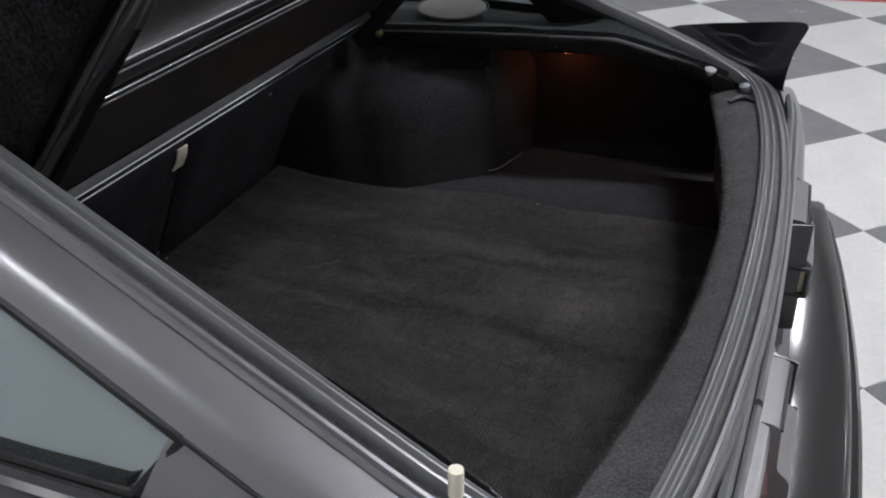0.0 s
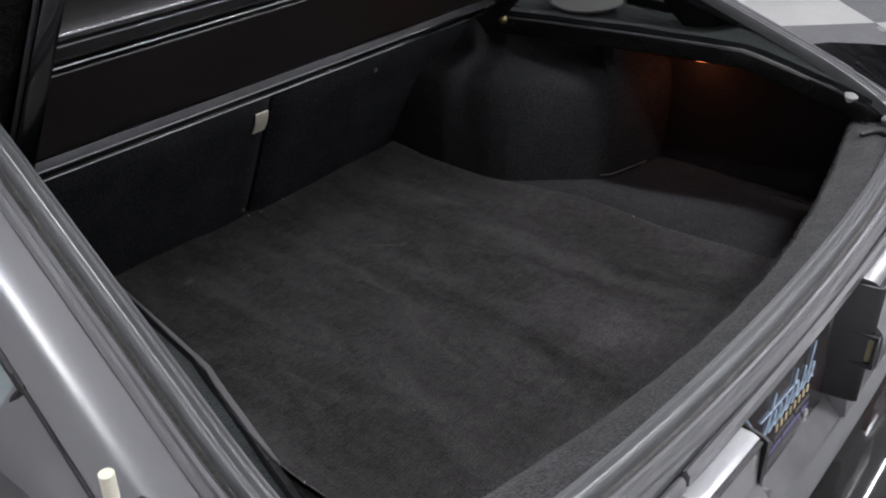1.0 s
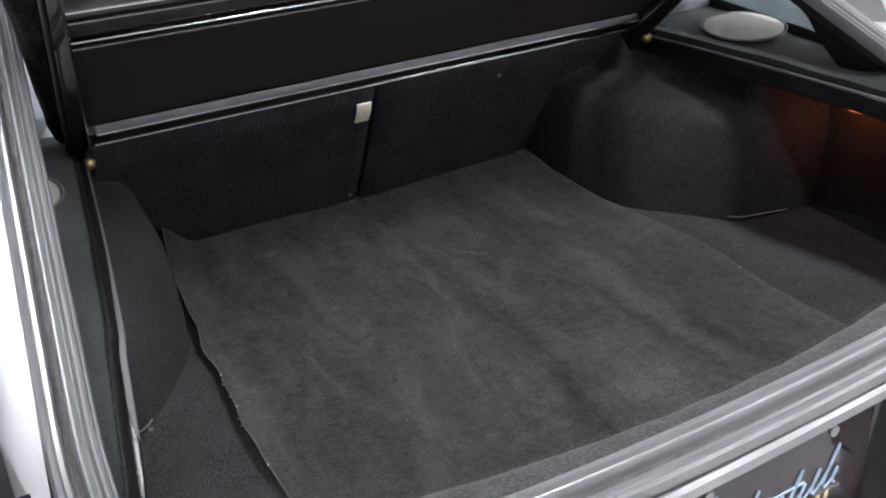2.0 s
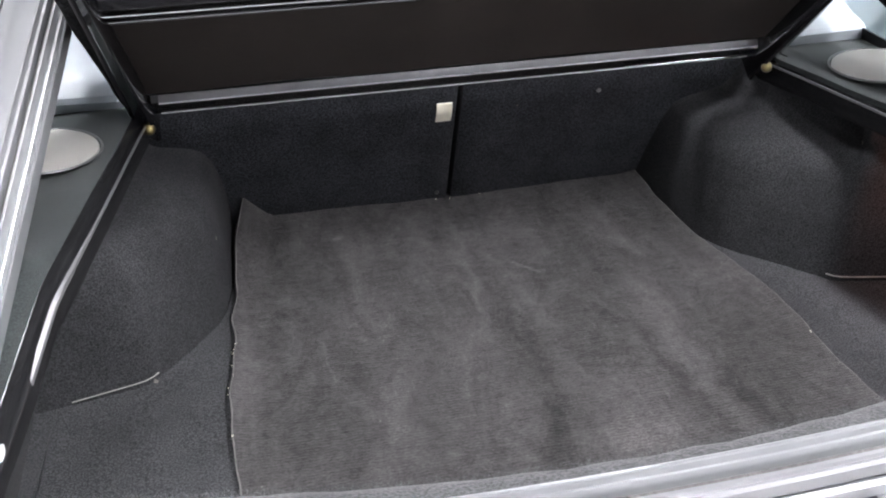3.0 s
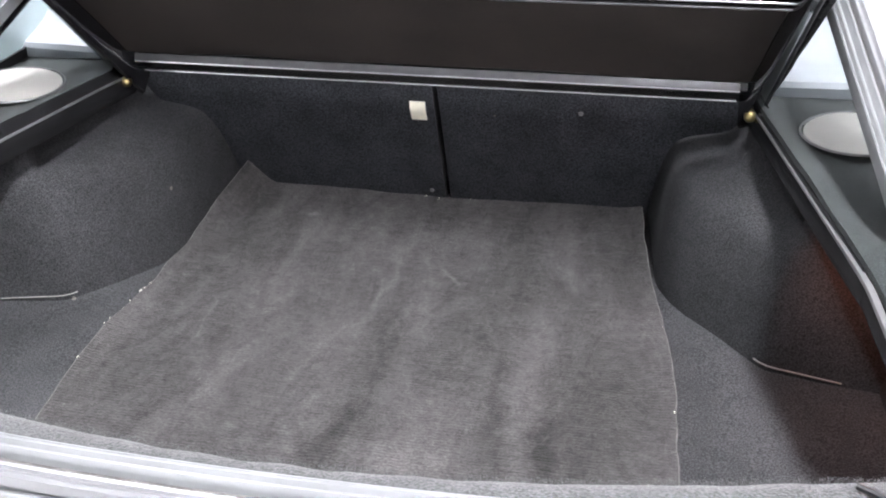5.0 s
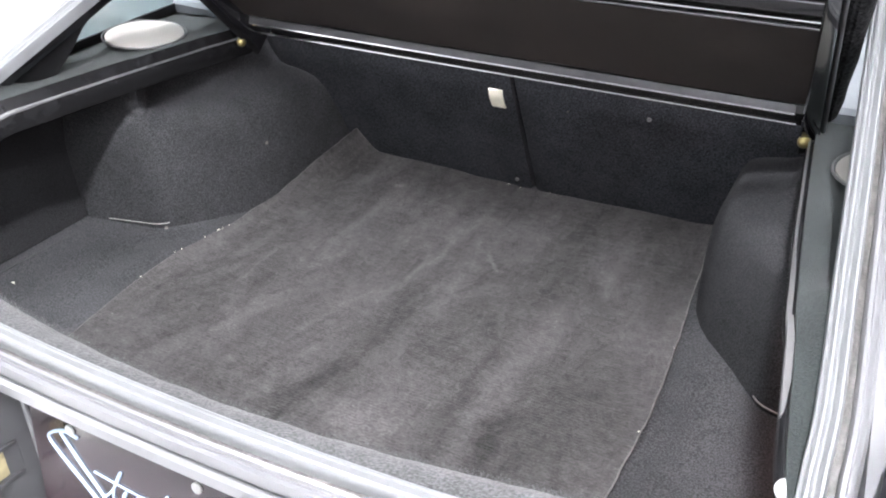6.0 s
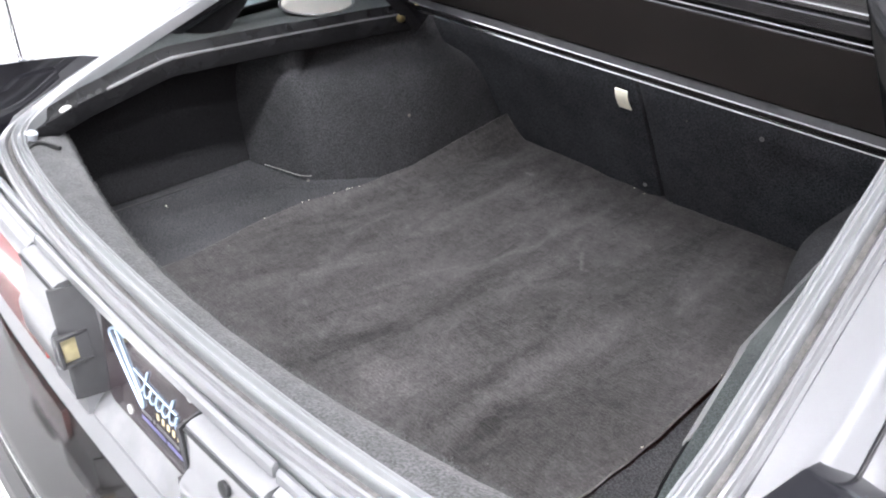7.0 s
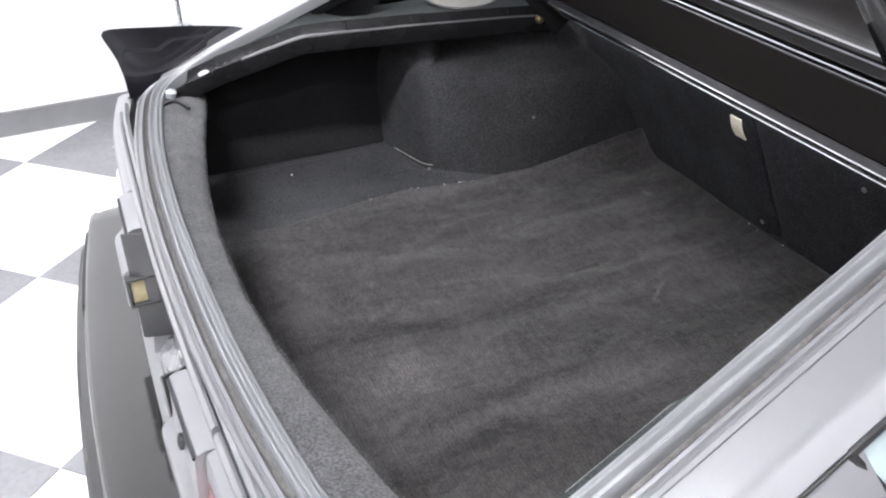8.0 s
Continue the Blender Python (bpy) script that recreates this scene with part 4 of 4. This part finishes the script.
tail_strip("sill_trim", -0.61, 0.61, [(0.005, 0.84), (0.006, 0.852), (0.000, 0.856), (-0.004, 0.852), (-0.0045, 0.842), (-0.002, 0.835), (0.004, 0.83)], M_RUBBER, car, "grey sill trim strip", 40)
tail_strip("garnish_bead", -0.296, 0.290, [(-0.005, 0.838), (-0.006, 0.846), (-0.010, 0.848), (-0.014, 0.844), (-0.0145, 0.832), (-0.005, 0.828)], M_GARNISH, car, "narrow painted bead above the plate", 30)
for s, x0, x1 in ((-1, -0.60, -0.302), (1, 0.296, 0.60)):
    tail_strip("garnish_bead", x0, x1, [(-0.005, 0.836), (-0.006, 0.843), (-0.010, 0.845), (-0.014, 0.841), (-0.0145, 0.830), (-0.005, 0.826)], M_GARNISH, car, "", 14)
# recess round the plate
part("plate_panel", box(bmesh.new(), (-0.185, -0.470, 0.63), (0.166, -0.462, 0.83)), M_BLACKPAINT, car, "black recessed plate panel", smooth=False)
bm = bmesh.new()
rows = []
for i in range(9):
    x = -0.31 + i / 8 * 0.62
    rows.append([(x, -0.474, 0.668), (x, -0.479, 0.657), (x, -0.486, 0.648), (x, -0.497, 0.637), (x, -0.508, 0.624), (x, -0.5165, 0.611), (x, -0.5185, 0.600)])
thick(bm, rows, (0, 0.004, -0.012))
part("recess_floor", bm, M_LEDGE, car, "grey painted ledge below the plate")
for s, xa, xb in ((-1, 0.188, 0.308), (1, 0.160, 0.300)):
    a, b = (xa, xb) if s > 0 else (-xb, -xa)
    prof = [(0.002, 0.830), (-0.026, 0.829), (-0.033, 0.826), (-0.036, 0.820), (-0.0385, 0.778), (-0.0405, 0.772), (-0.050, 0.764), (-0.0535, 0.758), (-0.0545, 0.750), (-0.0545, 0.714), (-0.052, 0.708), (-0.040, 0.704), (-0.032, 0.696), (-0.030, 0.66), (-0.034, 0.622), (0.002, 0.615)]
    g = tail_strip("garnish_block", a, b, prof, M_GARNISH, car, "grey garnish block beside the plate", 6)
    tail_strip("groove", a + 0.001, b - 0.001, [(-0.0345, 0.8245), (-0.0378, 0.8235), (-0.0378, 0.8215), (-0.0355, 0.8205)], M_DARKRUB, g, "", 6)
    # dark slanted cheek between block and plate
    xi, xo = s * (0.168 if s < 0 else 0.142), s * (xa - 0.002)
    if s:
        bm = bmesh.new()
        rows = [[(xi, -0.4735, z), (xi + s * 0.004, -0.480, z), (xo - s * 0.004, -0.520 + 0.0, z), (xo, -0.526, z)] for z in (0.655, 0.70, 0.76, 0.826)]
        thick(bm, rows, (s * 0.003, 0.002, 0))
        part("recess_cheek", bm, M_CHEEK, car, "black side of the plate recess")
        part("cheek_edge", tube(bmesh.new(), [(xi, -0.4755, z) for z in (0.656, 0.74, 0.826)], 0.003, 8), M_PAINT, car)
    # number-plate lamp
    lx = s * (0.184 if s < 0 else 0.160)
    bm = bmesh.new()
    for p_, q_ in (((lx - 0.003, -0.531, 0.712), (lx + 0.009, -0.492, 0.717)), ((lx - 0.003, -0.531, 0.755), (lx + 0.009, -0.492, 0.760)), ((lx - 0.003, -0.534, 0.712), (lx + 0.009, -0.529, 0.760)), ((lx - 0.003, -0.494, 0.712), (lx + 0.009, -0.489, 0.760))):
        if s > 0:
            p_, q_ = (2 * lx - q_[0], p_[1], p_[2]), (2 * lx - p_[0], q_[1], q_[2])
        box(bm, p_, q_, 0.001)
    lp = part("plate_lamp", bm, M_CHEEK, car, "black number-plate lamp with a cream lens")
    e0, e1 = sorted((lx + s * 0.004, lx - s * 0.005))
    part("lens", box(bmesh.new(), (e0, -0.5285, 0.7185), (e1, -0.5075, 0.7535), 0.002), M_LENS, lp, "cream lamp lens")
    # outer blocks and tail lamps
    a, b = (0.303, 0.345) if s > 0 else (-0.72, -0.311)
    if s > 0:
        b = 0.72
    prof2 = [(0.004, 0.832), (-0.016, 0.831), (-0.024, 0.827), (-0.027, 0.818), (-0.028, 0.800), (0.004, 0.800)]
    tail_strip("tail_garnish", a, b, prof2, M_GARNISH, car, "grey garnish above the tail lamp", 12)
    tl = tail_strip("tail_lamp", a, b, [(0.004, 0.798), (-0.026, 0.797), (-0.034, 0.76), (-0.040, 0.70), (-0.040, 0.65), (0.004, 0.64)], M_TAIL, car, "red tail lamp", 10)
part("lock", disc(bmesh.new(), (0.238, -0.5195, 0.798), (0, -1, 0.15), 0.009, 0.004, 18, 0.002, 3), M_DARKRUB, car, "round key lock")
# shelf under the plate
tail_strip("lower_valance", -0.72, 0.72, [(0.03, 0.625), (-0.03, 0.620), (-0.046, 0.605), (-0.046, 0.40), (0.03, 0.40)], M_PAINT, car, "painted lower tail panel", 24)


def bumper_y(x):
    return -0.622 + 0.105 * x * x


bm = bmesh.new()
rows = []
for i in range(41):
    x = -0.765 + i / 40 * 1.53
    e = max(0.0, (abs(x) - 0.735) / 0.03)
    y0, y1 = bumper_y(x) + 0.010 * e, -0.5245 + 0.05 * x * x
    rows.append([(x, y1, 0.50 + 0.0), (x, y1, 0.595 - 0.01 * e), (x, y1 - 0.006, 0.602 - 0.012 * e), (x, (y0 + y1) / 2, 0.6035 - 0.014 * e), (x, y0 + 0.010, 0.6025 - 0.016 * e), (x, y0 + 0.004, 0.598 - 0.016 * e), (x, y0, 0.588),
                 (x, y0 - 0.002, 0.52), (x, y0 + 0.01, 0.44), (x, y0 + 0.04, 0.40), (x, y1, 0.40)])
grid(bm, rows, close_u=True, caps=True)
bumper = part("bumper", bm, M_BUMPER, car, "glossy black rear bumper")
bm = bmesh.new()
rows = []
for i in range(31):
    x = -0.70 + i / 30 * 1.40
    y0 = bumper_y(x)
    rows.append([(x, y0 + 0.006, 0.555), (x, y0 - 0.016, 0.552), (x, y0 - 0.022, 0.545), (x, y0 - 0.022, 0.505), (x, y0 - 0.014, 0.495), (x, y0 + 0.006, 0.495)])
grid(bm, rows, close_u=True, caps=True)
part("rub_strip", bm, M_BUMPER, bumper, "black rubber bumper strip")
for s in (-1, 1):
    bm = bmesh.new()
    rows = []
    for i in range(9):
        x = s * (0.42 + i / 8 * 0.26)
        y0 = bumper_y(x)
        rows.append([(x, y0 + 0.001, 0.592), (x, y0 - 0.0035, 0.589), (x, y0 - 0.0045, 0.568), (x, y0 + 0.001, 0.565)])
    grid(bm, rows, close_u=True, caps=True)
    part("slot", bm, M_DARKRUB, bumper, "dark slot above the bumper strip")

# ---- number plate: plain marks in the colours of its script ----
PLATE_TILT = Matrix.Translation((PLATE_X, -0.4725, 0.788)) @ Matrix.Rotation(radians(-6), 4, "X")


def on_plate(x, z, h=0.0):
    return PLATE_TILT @ Vector((x, -h, z))


bm = bmesh.new()
out = []
w_, h_, r_ = 0.1525, 0.076, 0.012
for cx, cz, a0 in ((w_ - r_, 0.015 - r_, 0), (-w_ + r_, 0.015 - r_, 90), (-w_ + r_, 0.015 - 2 * h_ + r_, 180), (w_ - r_, 0.015 - 2 * h_ + r_, 270)):
    out += [on_plate(cx + r_ * math.cos(radians(a0 + k * 15)), cz + r_ * math.sin(radians(a0 + k * 15))) for k in range(7)]
prism(bm, out, PLATE_TILT.to_3x3() @ Vector((0, -0.0015, 0)))
plate = part("number_plate", bm, M_PLATE, car, "dark show plate with pale blue script marks", smooth=False)


def ribbon(name, pts, r, material):
    part(name, tube(bmesh.new(), smooth_path([on_plate(x, z, 0.0028) for x, z in pts], 5), r, 6), material, plate)


# one long swash and a row of plain loops in place of the script
ribbon("stroke", [(-0.078, -0.006), (-0.098, -0.004), (-0.120, -0.014), (-0.124, -0.024), (-0.104, -0.044), (-0.074, -0.070), (-0.050, -0.090), (-0.043, -0.088), (-0.050, -0.072), (-0.080, -0.038), (-0.104, -0.008)], 0.0019, M_SCRIPT)
loops = []
for k in range(91):
    a_ = k / 90 * 9 * 2 * math.pi
    tall = (2.3, 1.0, 1.0, 1.0, 2.1, 1.0, 1.5, 2.6, 1.0, 1.0)[int(k / 10)]
    rise_ = 0.5 - 0.5 * math.cos(a_)
    loops.append((-0.050 + k / 90 * 0.150 + 0.0045 * math.sin(a_) + 0.010 * tall * rise_, -0.070 + 0.019 * tall * rise_))
ribbon("stroke", loops, 0.0014, M_SCRIPT)
ribbon("stroke", [(-0.060, -0.042), (-0.01, -0.046), (0.05, -0.048)], 0.0012, M_SCRIPT)


def plate_bar(name, x0, x1, z0, z1, material, lean=0.001):
    bm = bmesh.new()
    prism(bm, [on_plate(x0, z0, 0.0016), on_plate(x1, z0, 0.0016), on_plate(x1 + lean, z1, 0.0016), on_plate(x0 + lean, z1, 0.0016)], PLATE_TILT.to_3x3() @ Vector((0, -0.0006, 0)))
    part(name, bm, material, plate, smooth=False)


for k in range(8):
    plate_bar("gold_bar", -0.008 + k * 0.0135, -0.002 + k * 0.0135, -0.088, -0.079, M_GOLD)
for x0, x1 in ((-0.052, -0.024), (-0.019, -0.015), (-0.010, 0.048), (0.054, 0.098)):
    plate_bar("grey_bar", x0, x1, -0.101, -0.096, M_SATIN, 0.0)
for x0, x1 in ((-0.052, 0.012), (0.016, 0.07), (0.074, 0.098)):
    plate_bar("violet_bar", x0, x1, -0.112, -0.107, M_VIOLET, 0.0)
for x, z in ((-0.089, 0), (0.089, 0), (-0.089, -0.1207), (0.089, -0.1207)):
    bm = bmesh.new()
    disc(bm, on_plate(x, z, 0.0015), PLATE_TILT.to_3x3() @ Vector((0, -1, 0)), 0.0065, 0.002, 14, 0.001, 2)
    part("screw_cap", bm, M_BUFFER, plate, "white plastic screw cap")

# ---- body sides and wheels ----
def body_side(s):
    bm = bmesh.new()
    prof = [(0.704, 0.910), (0.732, 0.885), (0.768, 0.84), (0.793, 0.78), (0.805, 0.72), (0.800, 0.62), (0.790, 0.50), (0.782, 0.40), (0.768, 0.30), (0.745, 0.22)]
    ys = [0.80 - k * 0.05 for k in range(26)]
    vs = [[bm.verts.new((s * (x - 0.03 * max(0, (-0.30 - y) / 0.2) ** 2), y, z - (0.10 * max(0, (-0.30 - y) / 0.2) if z > 0.8 else 0))) for x, z in prof] for y in ys]
    for j in range(len(ys) - 1):
        for k in range(len(prof) - 1):
            cy, cz = (ys[j] + ys[j + 1]) / 2, (prof[k][1] + prof[k + 1][1]) / 2
            if math.hypot(cy - 0.15, cz - 0.30) > 0.33:
                bm.faces.new((vs[j][k], vs[j][k + 1], vs[j + 1][k + 1], vs[j + 1][k]))
    bmesh.ops.solidify(bm, geom=list(bm.faces), thickness=0.01)
    part("rear_wing", bm, M_PAINT, car, "grey metallic rear wing")
    wheel = new("wheel")
    wheel.parent = car
    bm = bmesh.new()
    prof = [(0.19, -0.09), (0.27, -0.095), (0.295, -0.08), (0.305, -0.05), (0.305, 0.05), (0.295, 0.08), (0.27, 0.095), (0.19, 0.09)]
    rows = []
    for k in range(41):
        a = k / 40 * 2 * math.pi
        rows.append([(s * 0.68 + u, 0.15 + r * math.cos(a), 0.305 + r * math.sin(a)) for r, u in prof])
    grid(bm, rows, close_u=True)
    part("tyre", bm, M_TYRE, wheel)
    bm = bmesh.new()
    disc(bm, (s * 0.70, 0.15, 0.305), (s, 0, 0), 0.195, 0.05, 32, -0.03, 4)
    part("rim", bm, M_ALU, wheel)


for s in (-1, 1):
    body_side(s)
part("underbody", box(bmesh.new(), (-0.60, -0.44, 0.30), (0.60, 0.80, 0.56), 0.03), M_DARKRUB, car)
part("cabin_partition", box(bmesh.new(), (-0.62, 0.80, 0.24), (0.62, 0.83, 1.20), 0.01), M_DARKRUB, car)



def car_front():
    """Plain closed front half: doors, roof, screen, bonnet and front wheels."""
    prof = [(0.704, 0.912), (0.732, 0.885), (0.768, 0.84), (0.793, 0.78), (0.805, 0.72), (0.800, 0.62), (0.790, 0.50), (0.782, 0.40), (0.768, 0.30), (0.745, 0.22)]
    for s in (-1, 1):
        for name, y0, y1 in (("door", 0.806, 2.10), ("front_wing", 2.106, 3.45)):
            bm = bmesh.new()
            n = 26
            vs = []
            for j in range(n + 1):
                y = y0 + (y1 - y0) * j / n
                f = max(0.0, (y - 2.1) / 1.35)
                vs.append([bm.verts.new((s * (x - 0.10 * f ** 3), y, z - 0.14 * f * max(0, (z - 0.5) / 0.41))) for x, z in prof])
            for j in range(n):
                for k in range(len(prof) - 1):
                    c = (vs[j][k].co + vs[j + 1][k + 1].co) / 2
                    if math.hypot(c.y - 2.62, c.z - 0.30) > 0.34:
                        bm.faces.new((vs[j][k], vs[j][k + 1], vs[j + 1][k + 1], vs[j + 1][k]))
            bmesh.ops.solidify(bm, geom=list(bm.faces), thickness=0.012)
            ob = part(name, bm, M_PAINT, car, "grey metallic painted " + name.replace("_", " "))
            if name == "door":
                bm = bmesh.new()
                thick(bm, [[(s * 0.70, 0.82, 0.916), (s * 0.70, 2.08, 0.916)], [(s * 0.625, 0.86, 1.20), (s * 0.61, 1.72, 1.22)]], (-s * 0.004, 0, 0))
                part("door_glass", bm, M_GLASS, ob, smooth=False)
                part("handle", box(bmesh.new(), (s * 0.806 - 0.008, 0.95, 0.775), (s * 0.806 + 0.008, 1.10, 0.80), 0.004), M_BLACKPAINT, ob)
        wheel = new("wheel")
        wheel.parent = car
        bm = bmesh.new()
        rows = []
        for k in range(41):
            a = k / 40 * 2 * math.pi
            rows.append([(s * 0.68 + u, 2.62 + r * math.cos(a), 0.305 + r * math.sin(a)) for r, u in [(0.19, -0.09), (0.27, -0.095), (0.295, -0.08), (0.305, -0.05), (0.305, 0.05), (0.295, 0.08), (0.27, 0.095), (0.19, 0.09)]])
        grid(bm, rows, close_u=True)
        part("tyre", bm, M_TYRE, wheel)
        part("rim", disc(bmesh.new(), (s * 0.70, 2.62, 0.305), (s, 0, 0), 0.195, 0.05, 32, -0.03, 4), M_ALU, wheel)
    rows = []
    for j in range(13):
        y = 0.86 + j / 12 * 0.88
        rows.append([((i / 8 - 1) * 0.63, y, 1.275 - 0.05 * (i / 8 - 1) ** 2 - 0.03 * (j / 6 - 1) ** 2) for i in range(17)])
    part("roof", thick(bmesh.new(), rows, (0, 0, -0.02)), M_PAINT, car, "grey metallic roof panel")
    rows = [[((i / 8 - 1) * (0.62 + 0.07 * j / 6), 1.75 + 0.62 * j / 6, 1.24 - 0.05 * (i / 8 - 1) ** 2 - 0.31 * j / 6) for i in range(17)] for j in range(7)]
    part("windscreen", thick(bmesh.new(), rows, (0, -0.004, -0.004)), M_GLASS, car, "tinted windscreen")
    rows = [[((i / 8 - 1) * (0.70 - 0.08 * (j / 10) ** 3), 2.37 + 1.12 * j / 10, 0.93 - 0.03 * (i / 8 - 1) ** 2 - 0.13 * (j / 10) ** 1.6) for i in range(17)] for j in range(11)]
    part("bonnet", thick(bmesh.new(), rows, (0, 0, -0.015)), M_PAINT, car, "grey metallic bonnet")
    rows = [[((i / 10 - 1) * 0.72, 3.60 - 0.12 * (i / 10 - 1) ** 2 + a, z) for a, z in ((-0.16, 0.62), (-0.02, 0.61), (0.0, 0.58), (0.0, 0.42), (-0.03, 0.30), (-0.16, 0.28))] for i in range(21)]
    bm = bmesh.new()
    grid(bm, rows, close_u=True, caps=True)
    part("front_bumper", bm, M_BUMPER, car, "black front bumper")
    part("nose_panel", box(bmesh.new(), (-0.62, 3.40, 0.40), (0.62, 3.47, 0.80), 0.02), M_BLACKPAINT, car, "black nose panel")
    part("chassis", box(bmesh.new(), (-0.60, 0.83, 0.22), (0.60, 3.40, 0.50), 0.03), M_DARKRUB, car)


car_front()

# ---- courtesy lamp in the boot ----
lampb = bmesh.new()
box(lampb, (0.625, -0.085, 0.880), (0.648, -0.03, 0.898), 0.004)
boot_lamp = part("boot_lamp", lampb, M_AMBER, car, "small amber boot lamp, lit")
glow = bpy.data.lights.new("boot_lamp_bulb", "POINT")
glow.energy, glow.color, glow.shadow_soft_size = 0.11, (1.0, 0.25, 0.08), 0.012
glow_ob = new("boot_lamp_bulb", glow)
glow_ob.location, glow_ob.parent = (0.608, -0.055, 0.868), car

# ---- the loose boot mat ----
def boot_mat():
    bm = bmesh.new()
    n, m = 60, 60
    rows = []
    for j in range(m + 1):
        v = j / m
        row = []
        for i in range(n + 1):
            u = i / n
            y = -0.40 + v * (0.832 + 0.004 * math.sin(u * 9) + 0.003 * wob(u, 0, 9, 12))
            climb = max(0.0, (y - 0.15) / 0.27)
            rise = max(0.0, (y + 0.03) / 0.45)
            xl = -0.397 + (0.006 * math.sin(v * 11 + 0.6) + 0.005 * wob(0, v, 3, 14)) * (1 - min(1, climb)) + 0.011 * min(1, climb * 4) + 0.027 * climb ** 2
            xr = 0.3935 - 0.117 * max(0.0, y + 0.05) + 0.002 * math.sin(v * 14) + 0.0035 * wob(0, v, 7, 16)
            x = xl + (xr - xl) * u + 0.0012 * wob(u, v, 0, 60)
            z = MAT_Z + 0.0025 * wob(x, y, 0, 5) + 0.0012 * wob(x, y, 3, 16)
            el, eb = max(0.0, 1 - (x - xl) / 0.07), max(0.0, 1 - (1 - v) * 0.832 / 0.10)
            z += 0.010 * el ** 2 * (0.5 + 0.5 * math.sin(v * 13 + 2.2)) + 0.007 * max(0.0, 1 - (xr - x) / 0.05) ** 2 * (0.5 + 0.5 * math.sin(v * 15)) + 0.013 * eb ** 1.5
            z += 0.034 * rise ** 2.2 * max(0.0, 1 - (x - xl) / 0.042)
            row.append((x, y, z))
        rows.append(row)
    thick(bm, rows, (0, 0, -0.006))
    ob = part("boot_mat", bm, M_MAT, None)
    return tagged(ob, "loose charcoal pile mat with frayed edges in the boot", "mat")


mat_ob = boot_mat()


def mat_edges():
    """Pale cut edge of the backing and loose threads along the border."""
    me = mat_ob.data
    n = 61
    top = [v.co.copy() for v in me.vertices[: n * n]]
    back = [top[60 * n + i] + Vector((0, 0.001, -0.0015)) for i in range(n)]
    left = [top[j * n] + Vector((-0.001, 0, -0.0015)) for j in range(n)]
    right = [top[j * n + 60] + Vector((0.001, 0, -0.0015)) for j in range(n)]
    for line in (back, left, right):
        part("cut_edge", tube(bmesh.new(), line, 0.0011, 5), M_EDGE, mat_ob, "pale cut edge")
    rnd = random.Random(5)
    for line, k in ((left, 9), (back, 3), (right, 3)):
        for _ in range(k):
            p = rnd.choice(line[22:38]) + Vector((rnd.uniform(-0.002, 0.002), rnd.uniform(-0.006, 0.006), 0.0005))
            d = Vector((rnd.uniform(-1, 1), rnd.uniform(-1, 1), rnd.uniform(0, 0.3))).normalized() * rnd.uniform(0.0015, 0.004)
            part("thread", tube(bmesh.new(), [p, p + d * 0.5 + Vector((0, 0, 0.0005)), p + d], 0.0004, 4), M_TAG, mat_ob)


mat_edges()

# ---- red strip on the floor beyond the car ----
strip = bmesh.new()
thick(strip, [[(4.64 + 0.21 * k * 0.25 + a, 0.35 - k * 0.25, 0.009) for a in (0.0, 0.035)] for k in range(9)], (0, 0, -0.005))
tagged(part("floor_strip", strip, M_RED, None), "thin red strip lying on the checkered floor", "floor strip")

# ---- floor tiles ----
DIAG, TX, TY = 0.875, 1.0, -0.75
E_ = DIAG / 2


def tile_mesh(material, name):
    bm = bmesh.new()
    a, b, t = E_ - 0.0016, E_ - 0.0036, 0.004
    top = [bm.verts.new(p) for p in ((b, 0, t), (0, b, t), (-b, 0, t), (0, -b, t))]
    low = [bm.verts.new(p) for p in ((a, 0, t - 0.0015), (0, a, t - 0.0015), (-a, 0, t - 0.0015), (0, -a, t - 0.0015))]
    base = [bm.verts.new(p) for p in ((a, 0, -0.004), (0, a, -0.004), (-a, 0, -0.004), (0, -a, -0.004))]
    bm.faces.new(top)
    for k in range(4):
        q = (k + 1) % 4
        bm.faces.new((top[k], low[k], low[q], top[q]))
        bm.faces.new((low[k], base[k], base[q], low[q]))
    bmesh.ops.recalc_face_normals(bm, faces=bm.faces)
    me = bpy.data.meshes.new(name)
    bm.to_mesh(me)
    bm.free()
    me.materials.append(material)
    return me


white_mesh, grey_mesh = tile_mesh(M_WHITE, "white_tile"), tile_mesh(M_GREY, "grey_tile")
far = {0: bmesh.new(), 1: bmesh.new()}
count = 0
for i in range(-40, 41):
    for j in range(-40, 41):
        x, y = TX + (i + j) * E_ , TY + (i - j) * E_ + E_
        if not (XW + 0.1 < x < XE - 0.3 and YS + 0.3 < y < YN - 0.3):
            if not (XW - 0.4 < x <= XW + 0.1 and YS + 0.3 < y < YN - 0.3):
                continue
        grey = (i + j) % 2 == 0
        if -3.2 < x < 6.2 and -3.6 < y < 2.4:
            ob = new("tile", grey_mesh if grey else white_mesh)
            ob.location, ob.parent = (x, y, 0), floor
            count += 1
        else:
            bm = far[0 if grey else 1]
            bm.faces.new([bm.verts.new(p) for p in ((x + E_, y, 0.003), (x, y + E_, 0.003), (x - E_, y, 0.003), (x, y - E_, 0.003))])
for k, m in ((0, M_GREY), (1, M_WHITE)):
    tagged(part("far_tiles", far[k], m, floor, smooth=False), kind="stuff")
